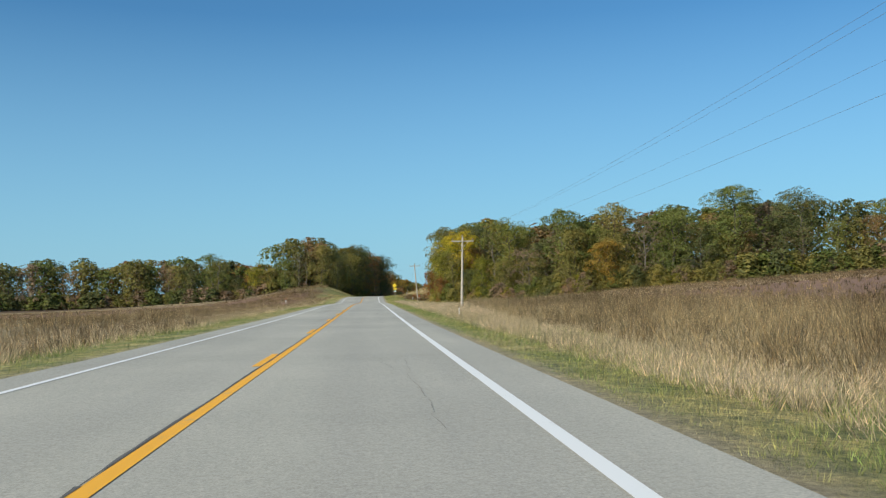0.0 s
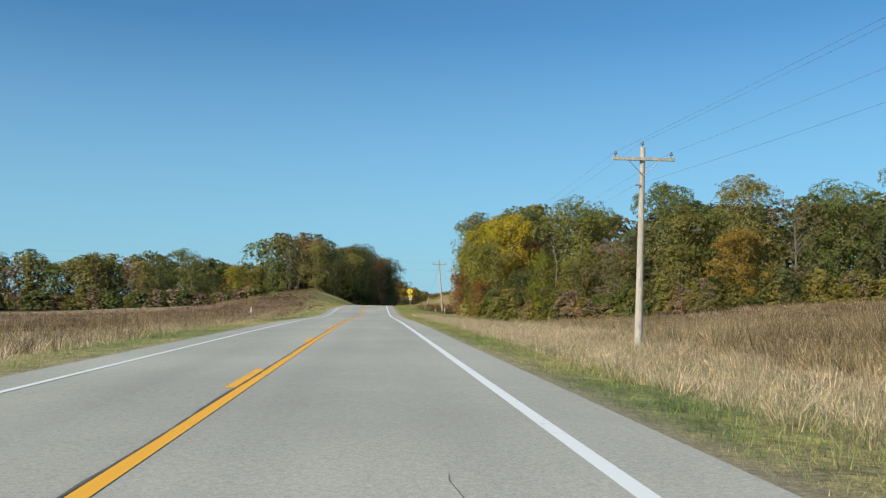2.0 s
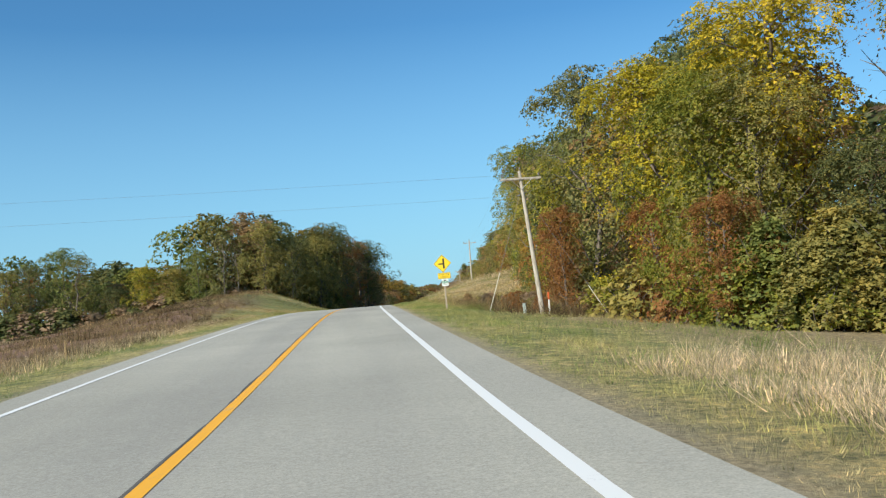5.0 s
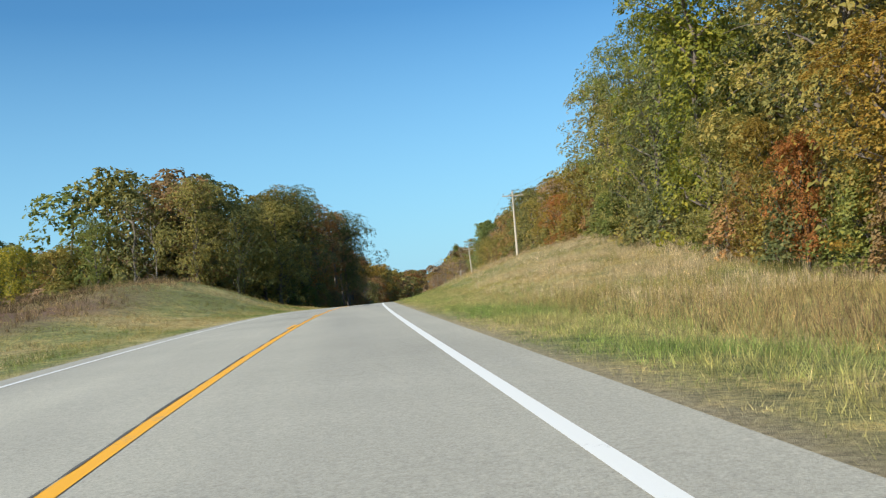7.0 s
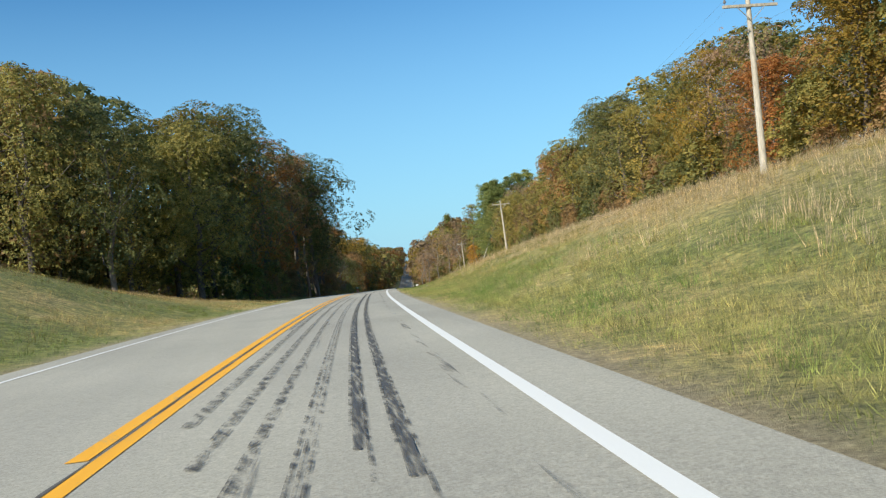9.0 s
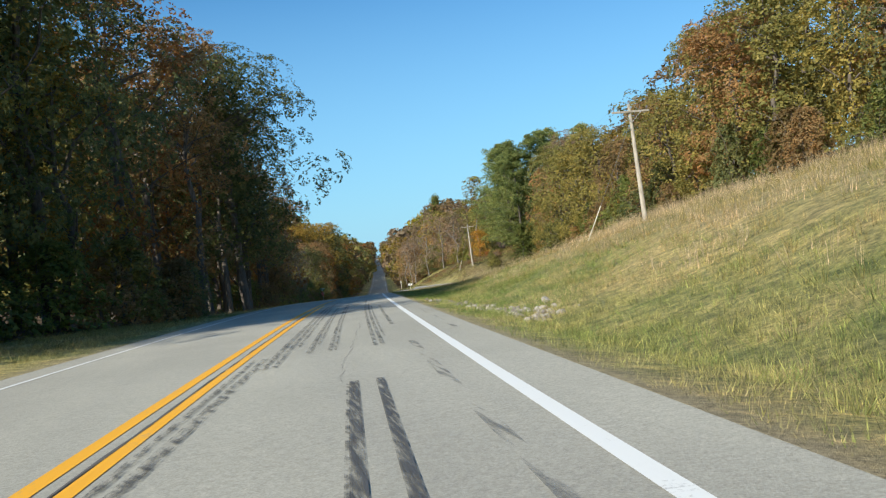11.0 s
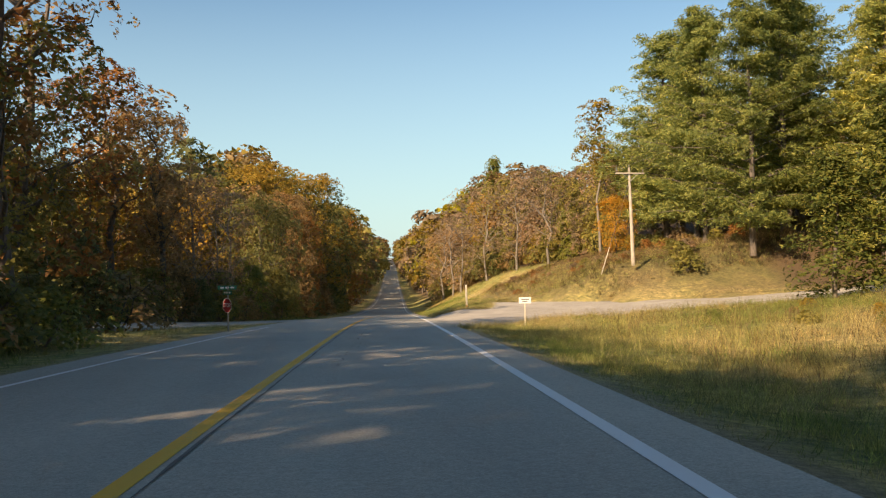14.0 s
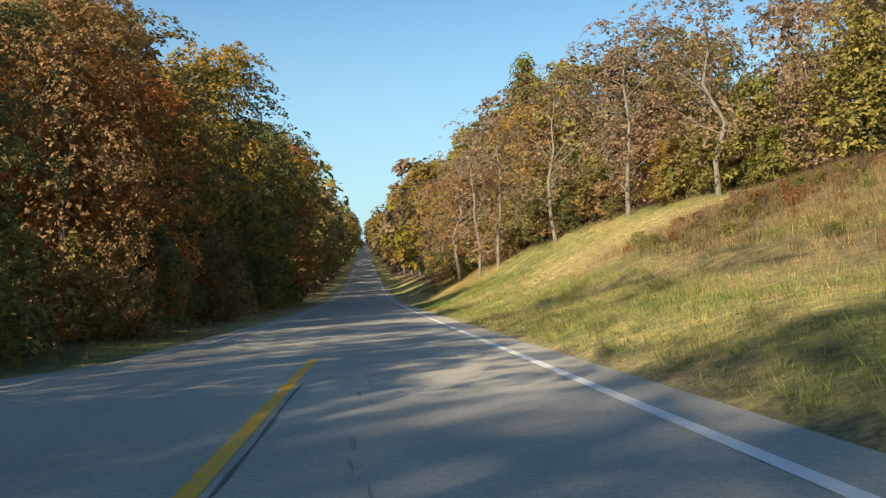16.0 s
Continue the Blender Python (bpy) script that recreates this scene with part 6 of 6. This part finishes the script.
def lettering(text, size, x, z, y, material, parent, wide=1.0):
    cu = bpy.data.curves.new("lettering", "FONT")
    cu.body, cu.size, cu.align_x, cu.align_y, cu.extrude = text, size, "CENTER", "CENTER", 0.001
    ob = new("lettering", cu)
    me = bpy.data.meshes.new_from_object(ob.evaluated_get(bpy.context.evaluated_depsgraph_get()))
    bpy.data.objects.remove(ob)
    me.materials.append(material)
    ob = part("lettering", me, None, parent)
    ob.matrix_basis = pose(x, y, z, 90, 0, 0) @ Matrix.Diagonal((wide, 1, 1, 1))
    return ob


def warning_sign():
    s, u = 203.4, 7.1
    g = new("warning_sign")
    g.matrix_basis = pose(*spot(s, u, -0.1), 0, -1.5, -4)
    g0 = float(ground_z(s, u)) - 0.1
    zt = float(road_z(s)) + 3.07 - g0
    zc_ = zt - 0.54
    bm = bmesh.new()
    box(bm, (0, 0.055, zt / 2 - 0.1), (0.09, 0.085, zt - 0.2), None, 0.008)
    part("post", bm, POST_WOOD, g, "weathered square wooden post")
    d = part("diamond_panel", plate(shifted(rounded(0.76, 0.76, 0.05), 0, zc_, 45), 0.004), SIGN_YELLOW, g, "yellow diamond panel")
    part("border", plate(shifted(rounded(0.72, 0.72, 0.045), 0, zc_, 45), 0.001, -0.0035), SIGN_BLACK, d)
    part("border_field", plate(shifted(rounded(0.69, 0.69, 0.04), 0, zc_, 45), 0.001, -0.006), SIGN_YELLOW, d)
    part("symbol_road", plate(shifted(rounded(0.1, 0.6, 0.002), 0.07, zc_), 0.001, -0.0085), SIGN_BLACK, d)
    part("symbol_branch", plate(shifted(rounded(0.27, 0.085, 0.002), -0.115, zc_ - 0.02), 0.001, -0.0085), SIGN_BLACK, d)
    zp = zt - 1.08 - 0.2
    p_ = part("plaque", plate(shifted(rounded(0.76, 0.36, 0.03), 0.04, zp), 0.004), SIGN_YELLOW, g, "yellow plaque with black lettering")
    part("border", plate(shifted(rounded(0.73, 0.33, 0.025), 0.04, zp), 0.001, -0.0035), SIGN_BLACK, p_)
    part("border_field", plate(shifted(rounded(0.705, 0.305, 0.02), 0.04, zp), 0.001, -0.006), SIGN_YELLOW, p_)
    lettering("SCHOOL BUS", 0.125, 0.04, zp + 0.075, -0.008, SIGN_BLACK, p_, 0.78)
    lettering("ENTRANCE", 0.125, 0.04, zp - 0.075, -0.008, SIGN_BLACK, p_, 0.84)
    zr = zp - 0.4
    r_ = part("route_plate", plate(shifted(rounded(0.4, 0.42, 0.03), 0.05, zr), 0.004), SIGN_WHITE, g, "white plate with a green band")
    disc = [(0.05 + 0.185 * math.cos(radians(10 * i)), zr + 0.185 * math.sin(radians(10 * i))) for i in range(36)]
    part("ring", plate(disc, 0.001, -0.0035), SIGN_GREEN, r_)
    disc = [(0.05 + 0.17 * math.cos(radians(10 * i)), zr + 0.17 * math.sin(radians(10 * i))) for i in range(36)]
    part("ring_field", plate(disc, 0.001, -0.006), SIGN_WHITE, r_)
    part("band", plate(shifted(rounded(0.38, 0.11, 0.01), 0.05, zr + 0.01), 0.001, -0.0085), SIGN_GREEN, r_)
    lettering("JACKSON", 0.09, 0.05, zr + 0.01, -0.011, SIGN_WHITE, r_, 0.9)
    lettering("200", 0.12, 0.05, zr - 0.1, -0.009, SIGN_BLACK, r_, 1.0)
    part("bar", plate(shifted(rounded(0.14, 0.06, 0.01), 0.05, zr + 0.115), 0.001, -0.0085), SIGN_BLACK, r_)
    tagged(g, "yellow diamond side-road warning sign with school bus plaque", "road sign")


warning_sign()


def stop_sign():
    s, u = 463.6, -4.85
    g = new("stop_sign")
    g.matrix_basis = pose(*spot(s, u, -0.1), 0, 0, -52)
    bm = bmesh.new()
    box(bm, (0, 0.045, 1.05), (0.06, 0.05, 2.1), None, 0.006)
    part("post", bm, PIPE, g)
    zc_ = 1.3
    octo = lambda r: [(r * math.cos(radians(22.5 + 45 * i)), zc_ + r * math.sin(radians(22.5 + 45 * i))) for i in range(8)]
    o = part("octagon", plate(octo(0.32), 0.004), SIGN_WHITE, g, "white-edged red octagon")
    part("red_field", plate(octo(0.298), 0.001, -0.0035), SIGN_RED, o)
    lettering("STOP", 0.235, 0, zc_, -0.006, SIGN_WHITE, o, 0.85)
    for z, turn, w in ((1.82, 0, 0.62), (2.02, 60, 0.75)):
        b = part("name_blade", plate(rounded(w, 0.17, 0.02), 0.012, -0.006), SIGN_GREEN, g, "green street-name blade")
        b.matrix_basis = pose(0, 0.02, z, 0, 0, turn)
        for i in range(3):
            q = part("bar", plate(shifted(rounded(w * 0.2, 0.07, 0.01), (i - 1) * w * 0.27, 0), 0.001, -0.0095), SIGN_WHITE, b)
    tagged(g, "red stop sign with green name blades on a post", "stop sign")


stop_sign()


def white_sign():
    s, u = 465.2, 7.9
    g = new("small_sign")
    g.matrix_basis = pose(*spot(s, u, -0.1), 0, 0, -4)
    bm = bmesh.new()
    box(bm, (0, 0.03, 0.6), (0.05, 0.05, 1.2), None, 0.005)
    part("post", bm, POST_PALE, g)
    p_ = part("panel", plate(shifted(rounded(0.56, 0.28, 0.02), 0, 1.24), 0.01), SIGN_WHITE, g, "white panel")
    for i, w in enumerate((0.36, 0.24)):
        part("bar", plate(shifted(rounded(w, 0.035, 0.005), 0, 1.28 - 0.09 * i), 0.001, -0.0035), SIGN_BLACK, p_)
    tagged(g, "small white board sign on a post by the side road", "sign")


white_sign()


def marker(name, s, u, h, w, bands, label, category, lean=0.0):
    """An upright marker post in coloured bands from the ground up."""
    g = new(name)
    g.matrix_basis = pose(*spot(s, u, -0.1), 0, lean, random.uniform(-20, 20))
    z = 0.0
    for frac, mat, nm in bands:
        bm = bmesh.new()
        box(bm, (0, 0, z + frac * h / 2), (w, w * 0.55, frac * h), None, w * 0.1)
        part(nm, bm, mat, g)
        z += frac * h
    tagged(g, label, category)


marker("delineator_post", 56, 7.3, 0.72, 0.055, ((0.92, SIGN_WHITE, "shaft"), (0.08, CAP_DARK, "cap")), "white plastic delineator post with dark cap in dry grass", "post")
marker("delineator_post", 186, -15.6, 1.3, 0.11, ((0.85, SIGN_WHITE, "shaft"), (0.15, ORANGE, "cap")), "white marker post with orange cap in the field", "post")
marker("marker_stake", 185.4, -16.5, 1.25, 0.06, ((1.0, POST_WOOD, "shaft"),), "weathered brown stake beside a marker post in the field", "post", 2)
marker("cable_marker", 198.9, 12.35, 1.4, 0.09, ((0.7, SIGN_WHITE, "shaft"), (0.3, ORANGE, "cap")), "white cable marker post with orange top beside the pole", "post", 1)
marker("cable_pedestal", 198.7, 10.95, 0.7, 0.18, ((0.9, PEDESTAL, "body"), (0.1, PEDESTAL, "cap")), "short grey-green cable pedestal beside the pole", "pedestal", -3)
marker("marker_post", 486.1, 6.95, 1.77, 0.13, ((0.12, POST_PALE, "foot"), (0.1, BAND_OCHRE, "ochre_band"), (0.78, POST_PALE, "shaft")),
       "pale wooden marker post with a faded ochre band", "post", -1.5)


# ---- stones ----
def stone_material():
    m, t, p = nodes_of("riprap_stone")
    n = noise_of(t, 7, 5, 0.65)
    o = t.nodes.new("ShaderNodeObjectInfo")
    base = ramp(t, o.outputs["Random"], [(0, (0.26, 0.22, 0.185)), (0.35, (0.36, 0.315, 0.27)), (0.7, (0.45, 0.4, 0.35)), (1, (0.52, 0.48, 0.43))])
    col = mix(t, 1.0, base, ramp(t, n, [(0.3, (0.6, 0.58, 0.56)), (0.7, (1.1, 1.1, 1.08))]), "MULTIPLY")
    t.links.new(col, p.inputs["Base Color"])
    p.inputs["Roughness"].default_value = 0.9
    bump(t, p, n, 0.8, 0.04)
    return m


STONE = stone_material()


def stone_mesh(seed, size):
    rng_ = np.random.default_rng(seed)
    bm = bmesh.new()
    bmesh.ops.create_icosphere(bm, subdivisions=2, radius=0.5)
    ax = [Vector(rng_.normal(size=3)).normalized() for _ in range(9)]
    for v in bm.verts:
        for a_ in ax:
            d = v.co.dot(a_) - 0.36
            if d > 0:
                v.co -= a_ * d * 0.9
        v.co = Vector((v.co.x * 1.2, v.co.y, v.co.z * 0.75)) * size
    me = bpy.data.meshes.new("stone")
    bm.to_mesh(me)
    bm.free()
    me.materials.append(STONE)
    return me


random.seed(21)
STONES = [stone_mesh(60 + i, 1.0) for i in range(5)]
riprap = new("riprap")
riprap.matrix_basis = Matrix.Translation(spot(366, 6.0))
base_m = riprap.matrix_basis.inverted()
for i in range(280):
    s = random.uniform(355, 379)
    u = float(np.interp(s, [355, 363, 379], [7.0, 6.5, 6.0])) + random.gauss(0, 0.24)
    k = random.choice((0.1, 0.13, 0.16, 0.2, 0.25)) * random.uniform(0.8, 1.2)
    st = part("stone", random.choice(STONES), None, riprap)
    st.matrix_basis = base_m @ pose(*spot(s, u, 0.1 * k), random.uniform(-30, 30), random.uniform(-30, 30), random.uniform(0, 360)) @ Matrix.Diagonal((k, k * random.uniform(0.8, 1.2), k * random.uniform(0.8, 1.1), 1))
tagged(riprap, "pale limestone riprap lining the ditch below the bank", "riprap")


# ---- wear on the road ----
def stain_material(name, colour, cover, scale, stretch):
    m, t, p = nodes_of(name)
    p.inputs["Base Color"].default_value = (*colour, 1)
    p.inputs["Roughness"].default_value = 0.8
    n = noise_of(t, scale, 4, 0.65, stretch=stretch)
    fac = ramp(t, n, [(1 - cover - 0.12, (0, 0, 0)), (1 - cover + 0.18, (1, 1, 1))])
    tr = t.nodes.new("ShaderNodeBsdfTransparent")
    ms = t.nodes.new("ShaderNodeMixShader")
    t.links.new(fac, ms.inputs[0])
    t.links.new(tr.outputs[0], ms.inputs[1])
    t.links.new(p.outputs[0], ms.inputs[2])
    t.links.new(ms.outputs[0], t.nodes["Material Output"].inputs[0])
    return m


SKID = stain_material("tyre_rubber_marks", (0.055, 0.055, 0.057), 0.45, 3.4, (4.0, 1.3, 1))
SKID_DENSE = stain_material("tyre_rubber_dense", (0.075, 0.075, 0.077), 0.55, 3.0, (9.0, 0.5, 1))
SKID_FAINT = stain_material("tyre_rubber_faint", (0.12, 0.12, 0.12), 0.36, 1.6, (5.0, 0.25, 1))
TAR = plain("tar_crack", (0.11, 0.1, 0.085), 0.8)
MARKS = ((2.0, 0.11, 279, 345, SKID_DENSE), (1.93, 0.04, 280, 345, SKID), (2.06, 0.035, 278, 330, SKID), (2.32, 0.1, 278, 345, SKID_DENSE), (2.26, 0.035, 279, 330, SKID), (2.39, 0.03, 277, 330, SKID), (1.54, 0.035, 274, 335, SKID), (1.6, 0.03, 272, 330, SKID), (1.655, 0.035, 274, 330, SKID), (1.62, 0.12, 262, 276, SKID_FAINT),
         (1.2, 0.1, 276, 335, SKID), (1.3, 0.05, 276, 300, SKID_FAINT), (0.85, 0.12, 279, 340, SKID), (0.47, 0.13, 281, 350, SKID), (0.3, 0.08, 296, 350, SKID), (3.08, 0.13, 262, 350, SKID_FAINT),
         (0.62, 0.12, 348, 380, SKID), (0.78, 0.1, 348, 384, SKID), (0.92, 0.07, 352, 376, SKID), (1.2, 0.1, 350, 376, SKID), (1.32, 0.06, 352, 372, SKID), (1.58, 0.08, 350, 382, SKID), (1.68, 0.05, 350, 376, SKID),
         (2.42, 0.08, 350, 386, SKID), (2.55, 0.08, 350, 376, SKID), (2.66, 0.05, 352, 372, SKID), (2.98, 0.1, 356, 372, SKID),
         (1.9, 0.14, 372, 404, SKID_FAINT), (0.8, 0.14, 376, 408, SKID_FAINT), (0.92, 0.06, 440, 500, SKID_FAINT), (1.08, 0.05, 445, 500, SKID_FAINT), (4.1, 0.1, 352, 366, SKID_FAINT))
for k, (u, w, s0, s1, mat) in enumerate(MARKS):
    sway = 1.0 + u
    part("tyre_mark", strip("tyre_mark", lambda s: u - w / 2 + 0.05 * np.sin(s * 0.09 + sway), lambda s: u + w / 2 + 0.05 * np.sin(s * 0.09 + sway), s0, s1, 0.009 + 0.0004 * k, mat, 2.0), None, road, "black tyre mark")


def crack(s0, s1, u0, sway, w=0.002, step=0.25):
    s = np.arange(s0, s1, step)
    u = u0 + np.cumsum(np.random.default_rng(int(s0 * 10)).normal(size=len(s))) * sway * 0.6
    ww = w * np.random.default_rng(int(s0 * 7) + 1).uniform(0.4, 1.4, len(s))
    V = np.concatenate([np.stack([road_x(s) + u - ww, s, road_z(s) + 0.005], 1), np.stack([road_x(s) + u + ww, s, road_z(s) + 0.005], 1)])
    n = len(s)
    F = np.array([(i, i + n, i + n + 1, i + 1) for i in range(n - 1)])
    part("crack", mesh_of("crack", V, F, TAR), None, road, "dark crack in the asphalt")


for s0, s1, u0, sw in ((8, 17, 2.3, 0.035), (14, 19, 2.0, 0.05), (40, 62, 2.3, 0.03), (56, 66, 2.1, 0.05), (84, 98, 2.2, 0.035), (96, 101, 2.35, 0.06), (177, 182, 2.2, 0.03),
                       (345, 362, 1.9, 0.03), (360, 374, 2.0, 0.03), (452, 470, 2.5, 0.05), (463, 475, 2.3, 0.05)):
    crack(s0, s1, u0, sw)
# the seam beside the centre line opens as a ragged dark joint
for s0 in np.arange(-20, 500, 26.0):
    s = np.arange(s0, s0 + 26.2, 0.5)
    r_ = np.random.default_rng(int(s0) + 400).uniform(0.008, 0.03, len(s))
    c_ = middle(s) - 0.01 * np.sin(s)
    V = np.concatenate([np.stack([road_x(s) + c_ - r_, s, road_z(s) + 0.0085], 1), np.stack([road_x(s) + c_ + r_ * 0.6, s, road_z(s) + 0.0085], 1)])
    n = len(s)
    part("joint", mesh_of("joint", V, np.array([(i, i + n, i + n + 1, i + 1) for i in range(n - 1)]), TAR), None, road, "ragged dark joint at the centre line")
